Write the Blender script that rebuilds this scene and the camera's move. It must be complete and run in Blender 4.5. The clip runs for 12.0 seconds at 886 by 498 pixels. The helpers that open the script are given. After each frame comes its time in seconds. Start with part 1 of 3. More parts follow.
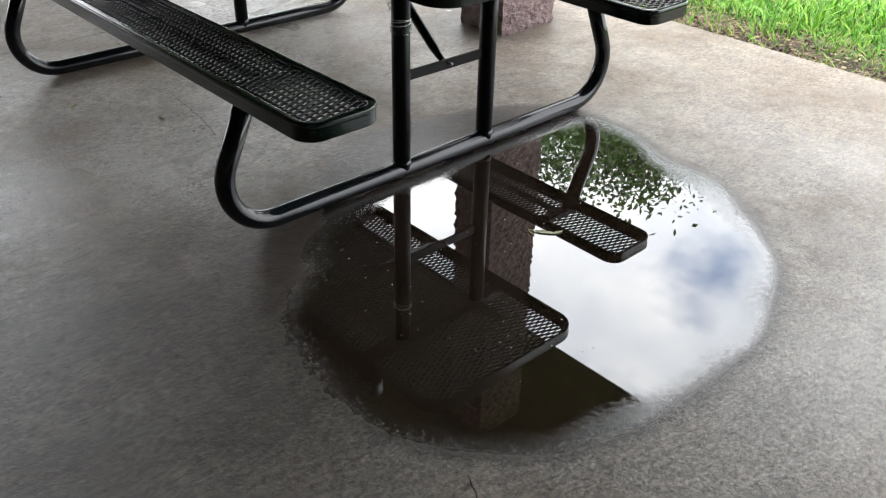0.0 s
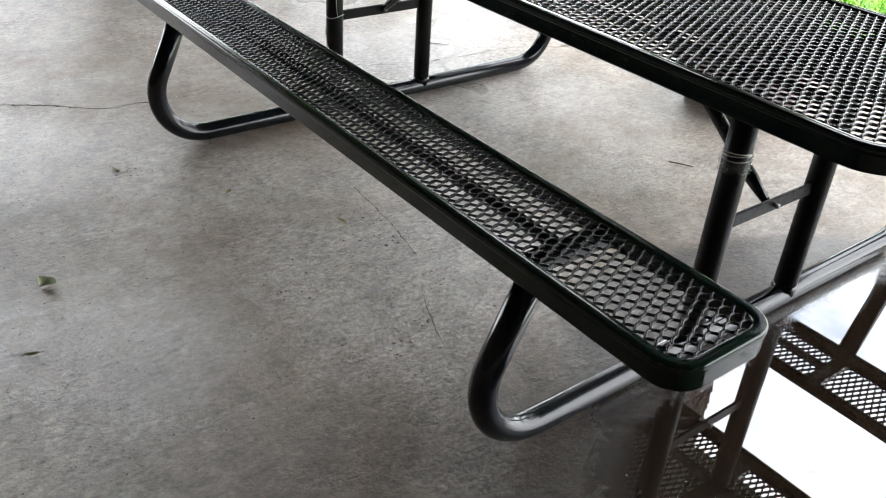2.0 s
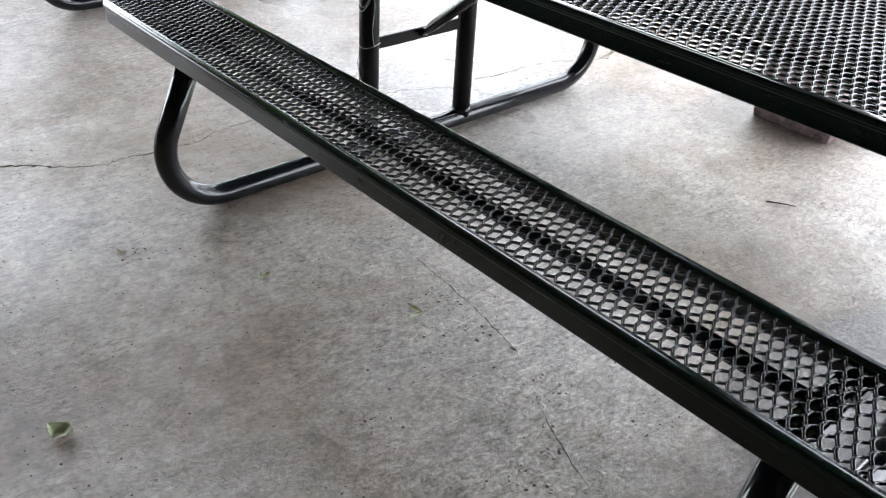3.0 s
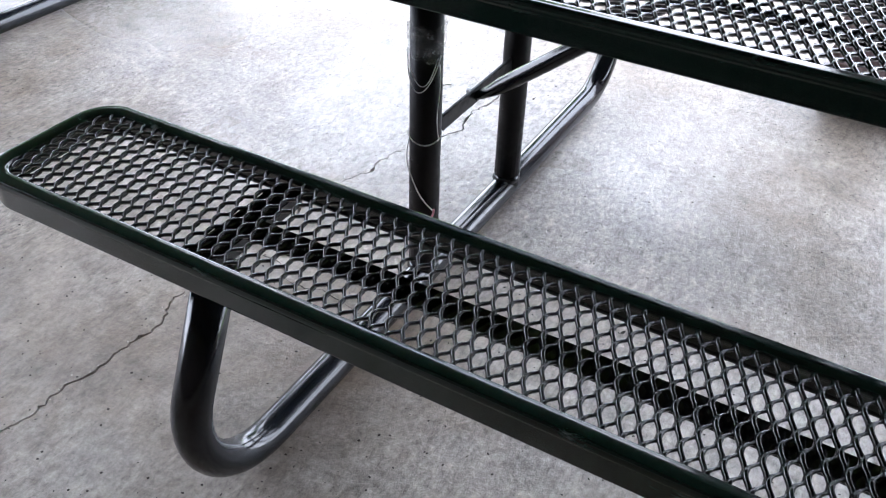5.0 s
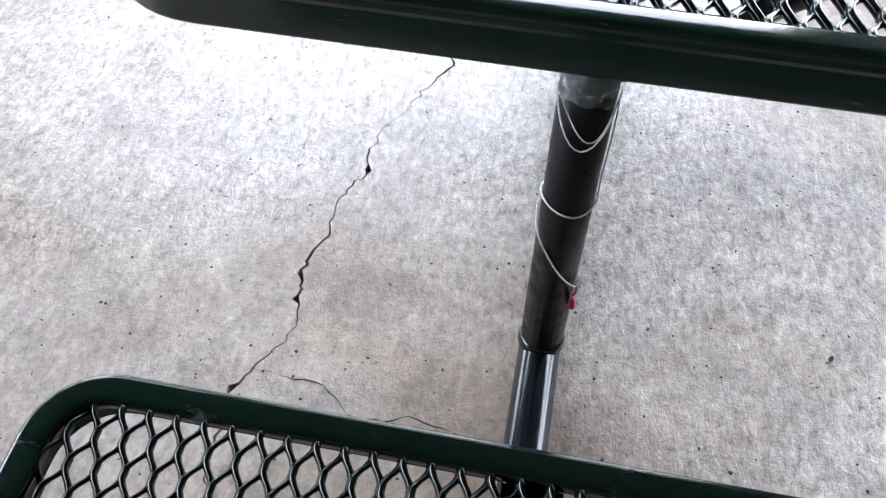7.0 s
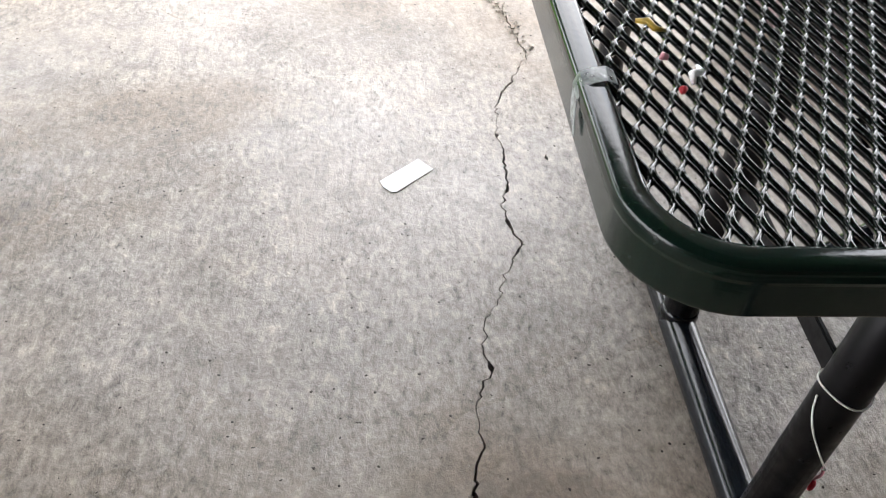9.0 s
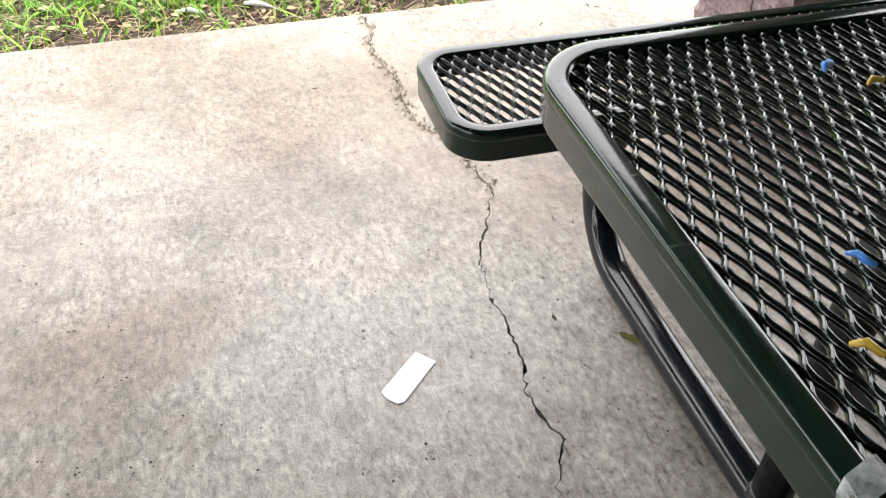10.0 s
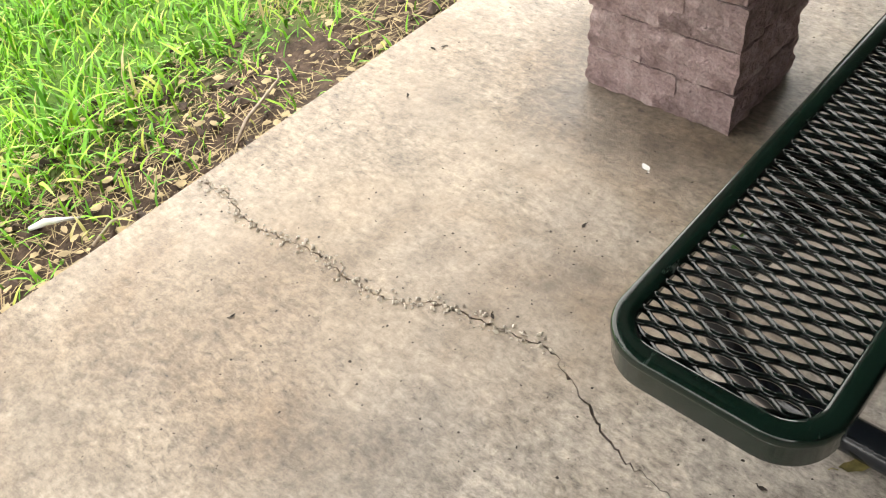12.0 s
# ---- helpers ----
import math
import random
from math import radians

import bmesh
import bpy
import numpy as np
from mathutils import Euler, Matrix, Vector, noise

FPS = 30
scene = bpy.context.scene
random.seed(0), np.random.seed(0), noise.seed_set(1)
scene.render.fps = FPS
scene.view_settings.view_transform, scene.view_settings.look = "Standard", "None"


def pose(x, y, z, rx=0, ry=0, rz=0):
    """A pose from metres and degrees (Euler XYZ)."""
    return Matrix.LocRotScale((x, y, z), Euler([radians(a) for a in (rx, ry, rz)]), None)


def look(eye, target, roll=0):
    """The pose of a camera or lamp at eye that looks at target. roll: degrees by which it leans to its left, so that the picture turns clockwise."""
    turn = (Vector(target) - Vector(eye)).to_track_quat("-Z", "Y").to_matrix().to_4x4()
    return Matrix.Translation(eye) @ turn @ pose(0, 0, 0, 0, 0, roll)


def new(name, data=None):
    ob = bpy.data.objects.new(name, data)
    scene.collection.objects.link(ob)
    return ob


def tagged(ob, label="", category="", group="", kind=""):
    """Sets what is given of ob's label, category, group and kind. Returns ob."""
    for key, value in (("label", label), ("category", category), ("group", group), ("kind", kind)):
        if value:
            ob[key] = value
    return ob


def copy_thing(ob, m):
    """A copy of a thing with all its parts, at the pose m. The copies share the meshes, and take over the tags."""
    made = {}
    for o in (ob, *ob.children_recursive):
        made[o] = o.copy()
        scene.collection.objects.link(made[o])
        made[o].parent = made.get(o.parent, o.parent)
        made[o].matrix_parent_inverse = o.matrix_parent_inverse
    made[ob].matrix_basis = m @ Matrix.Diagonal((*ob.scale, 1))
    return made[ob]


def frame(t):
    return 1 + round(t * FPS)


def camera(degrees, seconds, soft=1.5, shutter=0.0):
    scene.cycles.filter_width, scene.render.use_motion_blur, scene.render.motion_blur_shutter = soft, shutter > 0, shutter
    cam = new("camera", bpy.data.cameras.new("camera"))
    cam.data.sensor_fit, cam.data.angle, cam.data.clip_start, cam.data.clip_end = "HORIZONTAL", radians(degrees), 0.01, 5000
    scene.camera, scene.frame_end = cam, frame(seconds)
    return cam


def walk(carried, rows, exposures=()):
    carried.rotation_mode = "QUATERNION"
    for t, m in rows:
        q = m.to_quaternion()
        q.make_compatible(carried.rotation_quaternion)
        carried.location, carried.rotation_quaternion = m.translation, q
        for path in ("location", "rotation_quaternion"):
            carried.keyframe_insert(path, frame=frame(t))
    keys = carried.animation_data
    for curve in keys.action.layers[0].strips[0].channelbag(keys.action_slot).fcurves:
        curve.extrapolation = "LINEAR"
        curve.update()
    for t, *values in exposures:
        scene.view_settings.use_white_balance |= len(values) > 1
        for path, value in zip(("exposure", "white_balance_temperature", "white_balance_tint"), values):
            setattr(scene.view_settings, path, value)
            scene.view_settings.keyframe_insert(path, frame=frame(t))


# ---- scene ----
cam = camera(54.2, 12.0, soft=1.1)
PATH = [
    (0, (2.7798, -1.8260, 1.3267), (1.5390, -0.6734, 0.2629), 1.25),
    (0.5, (2.5594, -1.7912, 1.3235), (1.2858, -0.6710, 0.2637), 2.37),
    (1, (2.3133, -1.7570, 1.3160), (1.0096, -0.6720, 0.2561), 2.94),
    (1.5, (2.0280, -1.7141, 1.2927), (0.7174, -0.6414, 0.2288), 3.75),
    (2, (1.7122, -1.6755, 1.2728), (0.3957, -0.6149, 0.2042), 4.10),
    (2.5, (1.3576, -1.6615, 1.2598), (0.0624, -0.5842, 0.1819), 3.77),
    (2.7, (1.2479, -1.6504, 1.2462), (-0.0227, -0.5499, 0.1623), 3.80),
    (4.3, (0.2916, -1.4811, 1.1559), (-0.6001, -0.1456, -0.0362), 3.94),
    (4.5, (0.1799, -1.4516, 1.1621), (-0.6710, -0.1010, -0.0432), 4.43),
    (5, (-0.1213, -1.3657, 1.1538), (-0.8765, 0.0174, -0.0780), 2.02),
    (5.5, (-0.3721, -1.2908, 1.1415), (-0.9650, 0.0942, -0.1739), 0.85),
    (6, (-0.5457, -1.1786, 1.1280), (-0.9878, 0.1556, -0.2948), -0.66),
    (6.5, (-0.6787, -0.9883, 1.0863), (-0.9439, 0.2798, -0.4373), 1.29),
    (7, (-0.8334, -0.8295, 1.0688), (-1.0471, 0.3634, -0.5223), 0.90),
    (7.2, (-0.9268, -0.7889, 1.0738), (-1.1484, 0.3888, -0.5275), -0.11),
    (8.8, (-1.3474, -0.7498, 1.0765), (-1.1451, 0.6424, -0.3452), 9.67),
    (9, (-1.3773, -0.7340, 1.0911), (-1.1351, 0.6839, -0.2985), 7.57),
    (9.5, (-1.4365, -0.6021, 1.1097), (-1.0855, 0.8532, -0.2165), 4.01),
    (10, (-1.4924, -0.3544, 1.1276), (-1.0291, 1.0867, -0.1793), 1.94),
    (10.5, (-1.5768, -0.1323, 1.1380), (-0.9972, 1.2627, -0.1730), -1.44),
    (11, (-1.6460, 0.0785, 1.1729), (-0.9555, 1.4294, -0.1302), -3.64),
    (11.5, (-1.6389, 0.3311, 1.1966), (-0.8252, 1.5749, -0.1417), -5.59),
    (12, (-1.6487, 0.4847, 1.1953), (-0.7119, 1.5273, -0.2315), -8.64),
]
EXPOSURES = [(0, 0.0, 6500, 10), (1.2, 0.1, 6500, 10), (2.5, 0.88, 6350, 11), (4.3, 0.98, 5800, 15), (6, 0.96, 5800, 15), (6.5, 1.16, 5800, 15), (7.2, 1.47, 5900, 15), (8.8, 0.46, 6500, 13), (10, 0.32, 6800, 13), (12, 0.08, 7350, 11)]
walk(cam, [(t, look(eye, target, roll)) for t, eye, target, roll in PATH], EXPOSURES)

# ---- world and light ----
world = bpy.data.worlds.new("sky")
scene.world = world
world.use_nodes = True
wn, wl = world.node_tree.nodes, world.node_tree.links
wn.clear()
SUN_ELEV, SUN_AZ = radians(62), radians(150)
sky = wn.new("ShaderNodeTexSky")
sky.sky_type, sky.sun_disc, sky.sun_elevation, sky.sun_rotation = "NISHITA", False, SUN_ELEV, SUN_AZ
wco = wn.new("ShaderNodeTexCoord")
wmap = wn.new("ShaderNodeMapping")
wmap.inputs["Scale"].default_value = (1.0, 1.0, 1.6)
cloud = wn.new("ShaderNodeTexNoise")
cloud.inputs["Scale"].default_value, cloud.inputs["Detail"].default_value, cloud.inputs["Roughness"].default_value = 4.5, 8, 0.55
cramp = wn.new("ShaderNodeValToRGB")
cramp.color_ramp.elements[0].position, cramp.color_ramp.elements[1].position = 0.27, 0.42
cramp.color_ramp.elements[0].color = (0.2, 0.2, 0.2, 1)
cshade = wn.new("ShaderNodeTexNoise")
cshade.inputs["Scale"].default_value, cshade.inputs["Detail"].default_value = 7.0, 6
ccol = wn.new("ShaderNodeValToRGB")
ccol.color_ramp.elements[0].position, ccol.color_ramp.elements[1].position = 0.35, 0.65
ccol.color_ramp.elements[0].color, ccol.color_ramp.elements[1].color = (33, 35, 38, 1), (48, 48, 48, 1)
wmix = wn.new("ShaderNodeMix")
wmix.data_type = "RGBA"
bg = wn.new("ShaderNodeBackground")
bg.inputs["Strength"].default_value = 0.12
wout = wn.new("ShaderNodeOutputWorld")
wl.new(wco.outputs["Generated"], wmap.inputs["Vector"])
wl.new(wmap.outputs["Vector"], cloud.inputs["Vector"])
wl.new(wmap.outputs["Vector"], cshade.inputs["Vector"])
wl.new(cloud.outputs["Fac"], cramp.inputs["Fac"])
wl.new(cshade.outputs["Fac"], ccol.inputs["Fac"])
wl.new(cramp.outputs["Color"], wmix.inputs["Factor"])
blue = wn.new("ShaderNodeMix")
blue.data_type, blue.blend_type = "RGBA", "MULTIPLY"
blue.inputs["Factor"].default_value, blue.inputs["B"].default_value = 1.0, (6, 6, 6, 1)
wl.new(sky.outputs["Color"], blue.inputs["A"])
wl.new(blue.outputs["Result"], wmix.inputs["A"])
wl.new(ccol.outputs["Color"], wmix.inputs["B"])
wl.new(wmix.outputs["Result"], bg.inputs["Color"])
wl.new(bg.outputs["Background"], wout.inputs["Surface"])

sun_data = bpy.data.lights.new("sun", "SUN")
sun_data.energy, sun_data.angle, sun_data.color = 1.5, radians(12), (1.0, 0.95, 0.86)
sun = new("sun", sun_data)
sun.matrix_world = look((math.sin(SUN_AZ) * 20, math.cos(SUN_AZ) * 20 + 0.0, 30), (0, 0, 0))


# ---- materials ----
class Mat:
    """A node material with a few short-hands."""

    def __init__(self, name, rough=0.5, metal=0.0, color=(0.5, 0.5, 0.5)):
        self.m = bpy.data.materials.new(name)
        self.m.use_nodes = True
        self.n, self.l = self.m.node_tree.nodes, self.m.node_tree.links
        self.b = self.n["Principled BSDF"]
        self.b.inputs["Roughness"].default_value = rough
        self.b.inputs["Metallic"].default_value = metal
        self.b.inputs["Base Color"].default_value = (*color, 1)
        self.co = self.n.new("ShaderNodeTexCoord")
        self.vec = self.co.outputs["Object"]

    def noise(self, scale, detail=4, rough=0.55, dist=0.0, vec=None):
        t = self.n.new("ShaderNodeTexNoise")
        t.inputs["Scale"].default_value, t.inputs["Detail"].default_value = scale, detail
        t.inputs["Roughness"].default_value, t.inputs["Distortion"].default_value = rough, dist
        self.l.new(vec or self.vec, t.inputs["Vector"])
        return t.outputs["Fac"]

    def ramp(self, fac, stops):
        r = self.n.new("ShaderNodeValToRGB")
        e = r.color_ramp.elements
        while len(e) < len(stops):
            e.new(0.5)
        for el, (p, c) in zip(e, stops):
            el.position = p
            el.color = (c, c, c, 1) if isinstance(c, (int, float)) else (*c, 1)
        self.l.new(fac, r.inputs["Fac"])
        return r.outputs["Color"]

    def mix(self, fac, a, b, mode="MIX"):
        x = self.n.new("ShaderNodeMix")
        x.data_type, x.blend_type = "RGBA", mode
        for key, v in (("Factor", fac), ("A", a), ("B", b)):
            if isinstance(v, (int, float)):
                x.inputs[key].default_value = v if key == "Factor" else (v, v, v, 1)
            elif isinstance(v, tuple):
                x.inputs[key].default_value = (*v, 1)
            else:
                self.l.new(v, x.inputs[key])
        return x.outputs["Result"]

    def math(self, op, a, b=0.0, clamp=False):
        x = self.n.new("ShaderNodeMath")
        x.operation, x.use_clamp = op, clamp
        for i, v in enumerate((a, b)):
            if isinstance(v, (int, float)):
                x.inputs[i].default_value = v
            else:
                self.l.new(v, x.inputs[i])
        return x.outputs[0]

    def attr(self, name):
        a = self.n.new("ShaderNodeAttribute")
        a.attribute_name = name
        return a.outputs["Fac"]

    def color(self, out):
        self.l.new(out, self.b.inputs["Base Color"])

    def rough(self, out):
        self.l.new(out, self.b.inputs["Roughness"])

    def bump(self, height, strength=0.3, dist=0.002):
        b = self.n.new("ShaderNodeBump")
        b.inputs["Distance"].default_value = dist
        if isinstance(strength, (int, float)):
            b.inputs["Strength"].default_value = strength
        else:
            self.l.new(strength, b.inputs["Strength"])
        self.l.new(height, b.inputs["Height"])
        self.l.new(b.outputs["Normal"], self.b.inputs["Normal"])


def concrete(name, wet_attr):
    """Worn broom-finished concrete; wet_attr: darkened and smoothed by the wetness stored on the sheet."""
    m = Mat(name)
    m.vec = m.n.new("ShaderNodeNewGeometry").outputs["Position"]
    big, mid, fine, speck = m.noise(0.9, 3), m.noise(5, 5, 0.6), m.noise(90, 3, 0.7), m.noise(260, 2)
    grain = m.noise(38, 6, 0.72)
    base = m.ramp(big, [(0.3, (0.33, 0.275, 0.22)), (0.5, (0.385, 0.345, 0.305)), (0.72, (0.42, 0.385, 0.345))])
    stain = m.ramp(mid, [(0.30, 0.84), (0.55, 1.0), (0.75, 1.06)])
    c = m.mix(1.0, base, stain, "MULTIPLY")
    c = m.mix(1.0, c, m.ramp(fine, [(0.3, 0.81), (0.5, 1.0), (0.7, 1.12)]), "MULTIPLY")
    c = m.mix(1.0, c, m.ramp(grain, [(0.27, 0.40), (0.36, 0.90), (0.55, 1.0), (0.72, 1.10)]), "MULTIPLY")
    c = m.mix(1.0, c, m.ramp(speck, [(0.22, 0.6), (0.34, 1.0), (1, 1.0)]), "MULTIPLY")
    broom = m.n.new("ShaderNodeMapping")
    broom.inputs["Scale"].default_value = (1.0, 0.5, 1.0)
    m.l.new(m.vec, broom.inputs["Vector"])
    mott = m.noise(78, 6, 0.74, 0.3, broom.outputs["Vector"])
    worn = m.ramp(m.noise(1.3, 4, 0.6, 0.8), [(0.36, 0.25), (0.56, 1.0)])
    c = m.mix(worn, c, m.mix(1.0, c, m.ramp(mott, [(0.30, 0.16), (0.40, 0.66), (0.54, 1.03), (0.70, 1.42)]), "MULTIPLY"))
    wisp = m.noise(34, 6, 0.7, 0.4, broom.outputs["Vector"])
    c = m.mix(1.0, c, m.ramp(wisp, [(0.32, 0.76), (0.5, 1.0), (0.66, 1.12)]), "MULTIPLY")
    patch = m.noise(11, 5, 0.65, 0.5)
    c = m.mix(1.0, c, m.ramp(patch, [(0.34, 0.80), (0.5, 1.0), (0.68, 1.10)]), "MULTIPLY")
    tint = m.ramp(m.noise(1.5, 5, 0.6, 0.4), [(0.36, (0.66, 0.58, 0.49)), (0.50, (0.97, 0.95, 0.92)), (0.60, (1.04, 1.04, 1.04)), (0.74, (0.80, 0.77, 0.75))])
    c = m.mix(0.95, c, tint, "MULTIPLY")
    sep = m.n.new("ShaderNodeSeparateXYZ")
    m.l.new(m.vec, sep.inputs[0])
    # Warmer tint with rising y, its border broken by noise.
    warm_edge = m.math("ADD", sep.outputs["Y"], m.math("MULTIPLY", m.noise(1.8, 4, 0.6, 0.5), 1.2))
    c = m.mix(m.math("MULTIPLY", m.math("SUBTRACT", warm_edge, 1.25), 1.1, True), c, m.mix(1.0, c, (1.05, 0.97, 0.85), "MULTIPLY"))
    damp = m.ramp(m.noise(0.65, 4, 0.55, 0.6), [(0.46, 0.0), (0.6, 1.0)])
    if wet_attr:
        wet = m.attr("wet")
        mask = m.ramp(wet, [(0.20, 0.0), (0.32, 1.0), (0.50, 1.0), (0.75, 0.0)])
        wet = m.math("ADD", wet, m.math("MULTIPLY", m.math("SUBTRACT", m.noise(70, 4, 0.65), 0.5), m.math("MULTIPLY", mask, 0.5)))
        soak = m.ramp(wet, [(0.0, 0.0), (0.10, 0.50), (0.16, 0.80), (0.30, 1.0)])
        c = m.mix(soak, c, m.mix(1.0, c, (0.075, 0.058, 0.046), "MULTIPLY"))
        r = m.mix(soak, m.mix(damp, 0.50, 0.27), m.ramp(wet, [(0.05, 0.5), (0.14, 0.34), (0.3, 0.12), (0.42, 0.02), (1.0, 0.012)]))
        s = m.ramp(wet, [(0.0, 0.55), (0.30, 0.40), (0.46, 0.10), (0.52, 0.0)])
        m.b.inputs["Coat IOR"].default_value = 1.7
        m.l.new(m.ramp(wet, [(0.17, 0.0), (0.28, 1.0)]), m.b.inputs["Coat Weight"])
        m.b.inputs["Coat Roughness"].default_value = 0.02
        m.l.new(m.ramp(wet, [(0.1, 0.40), (0.24, 0.24), (0.38, 0.11), (0.50, 0.012)]), m.b.inputs["Coat Roughness"])
    else:
        r = m.mix(damp, 0.50, 0.27)
        s = m.mix(damp, 0.55, 0.4)
    m.color(c)
    m.rough(r)
    m.bump(m.math("ADD", m.math("MULTIPLY", fine, 0.5), m.math("ADD", m.math("MULTIPLY", grain, 0.6), m.math("MULTIPLY", mott, 0.9))), s, 0.006)
    return m.m


M_FLOOR = concrete("concrete", False)
M_PUDDLE = concrete("wet_concrete", True)


def coated(name, color, rough, dust=(0.25, 0.27, 0.27), scuffed=0.0):
    """Plastic-coated steel, a little dusty and scuffed."""
    m = Mat(name, rough)
    n1, n2 = m.noise(9, 4, 0.6), m.noise(60, 3)
    c = m.mix(m.ramp(n1, [(0.62, 0.0), (0.8, 0.05)]), color, dust)
    if scuffed:
        along = m.n.new("ShaderNodeMapping")
        along.inputs["Scale"].default_value = (0.25, 1.0, 1.0)
        m.l.new(m.vec, along.inputs["Vector"])
        c = m.mix(m.ramp(m.noise(46, 7, 0.75, 0.3, along.outputs["Vector"]), [(0.62, 0.0), (0.70, scuffed)]), c, dust)
    m.color(c)
    m.rough(m.ramp(n2, [(0.3, rough * 0.8), (0.7, rough * 1.5)]))
    m.bump(m.noise(140, 2), 0.08, 0.001)
    return m.m


M_GREEN = coated("green_coating", (0.0045, 0.015, 0.011), 0.115, scuffed=0.28)
gn = M_GREEN.node_tree.nodes["Principled BSDF"]
gn.inputs["Specular IOR Level"].default_value = 0.45
M_MESH = coated("dark_coating", (0.005, 0.010, 0.009), 0.09)
M_PIPE = coated("black_pipe_paint", (0.005, 0.007, 0.010), 0.13)

M_POST = coated("dull_black_paint", (0.0035, 0.0035, 0.0045), 0.34)
M_POST.node_tree.nodes["Principled BSDF"].inputs["Specular IOR Level"].default_value = 0.22


def plain(name, color, rough=0.5, metal=0.0, vary=0.25, scale=40.0):
    m = Mat(name, rough, metal)
    n = m.noise(scale, 3)
    dark = tuple(v * (1 - vary) for v in color)
    light = tuple(min(1, v * (1 + vary)) for v in color)
    m.color(m.ramp(n, [(0.3, dark), (0.7, light)]))
    return m.m


M_STEEL = plain("zinc_steel", (0.35, 0.35, 0.36), 0.35, 1.0)
M_WIRE = plain("white_string", (0.75, 0.74, 0.70), 0.6)
M_RED = plain("red_plastic", (0.65, 0.02, 0.04), 0.4)
M_PINK = plain("pink_plastic", (0.75, 0.30, 0.34), 0.4)
M_PAPER = plain("white_paper", (0.86, 0.86, 0.85), 0.7, 0, 0.03)
M_ROOF = plain("brown_roof_boards", (0.028, 0.017, 0.011), 0.7, 0, 0.3, 6)
M_CRACK = plain("crack_dirt", (0.035, 0.028, 0.022), 0.95, 0, 0.4, 80)
M_CRUMB = plain("concrete_crumbs", (0.52, 0.47, 0.40), 0.9, 0, 0.35, 60)
M_CLOD = plain("wet_soil_clods", (0.075, 0.048, 0.033), 0.8, 0, 0.5, 30)
M_DROP = plain("water_drop", (0.55, 0.58, 0.6), 0.03, 0, 0.05)
M_LEAF = plain("dry_leaf", (0.20, 0.17, 0.06), 0.6, 0, 0.4, 60)
M_LEAFG = plain("fallen_green_leaf", (0.42, 0.47, 0.27), 0.5, 0, 0.4, 60)
M_LITTER = plain("dead_grass", (0.40, 0.31, 0.17), 0.8, 0, 0.35, 25)
M_TWIG = plain("pale_twig", (0.38, 0.31, 0.24), 0.8, 0, 0.3, 60)
M_BARK = plain("bark", (0.09, 0.065, 0.045), 0.9, 0, 0.4, 12)
M_BLUE = plain("blue_plastic", (0.03, 0.20, 0.60), 0.4)
M_YELLOW = plain("yellow_plastic", (0.50, 0.33, 0.04), 0.4)


def clear_film(name, thin, thick):
    m = Mat(name, 0.18)
    m.color(m.ramp(m.noise(60, 3), [(0.35, (0.20, 0.22, 0.22)), (0.65, (0.50, 0.53, 0.53))]))
    m.l.new(m.ramp(m.noise(95, 4, 0.7), [(0.40, thin), (0.62, thick)]), m.b.inputs["Alpha"])
    return m.m


M_FILM = clear_film("clear_film", 0.08, 0.5)
M_TAPE = clear_film("cloudy_tape", 0.55, 0.95)


def block_face():
    m = Mat("split_face_block", 0.9)
    info = m.n.new("ShaderNodeObjectInfo").outputs["Random"]
    n1, n2 = m.noise(26, 6, 0.65), m.noise(130, 4, 0.65)
    c = m.ramp(n1, [(0.28, (0.16, 0.105, 0.105)), (0.5, (0.30, 0.215, 0.215)), (0.72, (0.42, 0.33, 0.325))])
    c = m.mix(1.0, c, m.ramp(info, [(0.0, 0.86), (1.0, 1.1)]), "MULTIPLY")
    m.color(m.mix(1.0, c, m.ramp(n2, [(0.3, 0.7), (0.6, 1.1)]), "MULTIPLY"))
    m.bump(m.math("ADD", n1, m.math("MULTIPLY", n2, 0.55)), 1.0, 0.016)
    return m.m


M_BLOCK = block_face()
M_MORTAR = plain("mortar", (0.40, 0.33, 0.315), 0.95, 0, 0.25, 90)


def ground_mat():
    m = Mat("soil_and_turf", 0.95)
    m.vec = m.n.new("ShaderNodeNewGeometry").outputs["Position"]
    sep = m.n.new("ShaderNodeSeparateXYZ")
    m.l.new(m.vec, sep.inputs[0])
    edge = m.math("ADD", sep.outputs["Y"], m.math("MULTIPLY", m.noise(2.2, 4), 0.7))
    fac = m.math("MULTIPLY", m.math("SUBTRACT", edge, 2.55), 4.0, True)
    soil = m.ramp(m.noise(22, 6, 0.7), [(0.3, (0.035, 0.022, 0.015)), (0.5, (0.085, 0.055, 0.038)), (0.72, (0.18, 0.12, 0.085))])
    turf = m.ramp(m.noise(9, 5, 0.7), [(0.3, (0.05, 0.11, 0.015)), (0.55, (0.10, 0.21, 0.025)), (0.75, (0.17, 0.28, 0.05))])
    m.color(m.mix(fac, soil, turf))
    m.bump(m.noise(40, 5, 0.7), 0.8, 0.02)
    return m.m


M_GROUND = ground_mat()


def blade_mat(name, stops):
    m = Mat(name, 0.55)
    rnd = m.n.new("ShaderNodeNewGeometry").outputs["Random Per Island"]
    m.color(m.ramp(rnd, stops))
    m.b.inputs["Transmission Weight"].default_value = 0.0
    m.b.inputs["Subsurface Weight"].default_value = 0.0
    return m.m


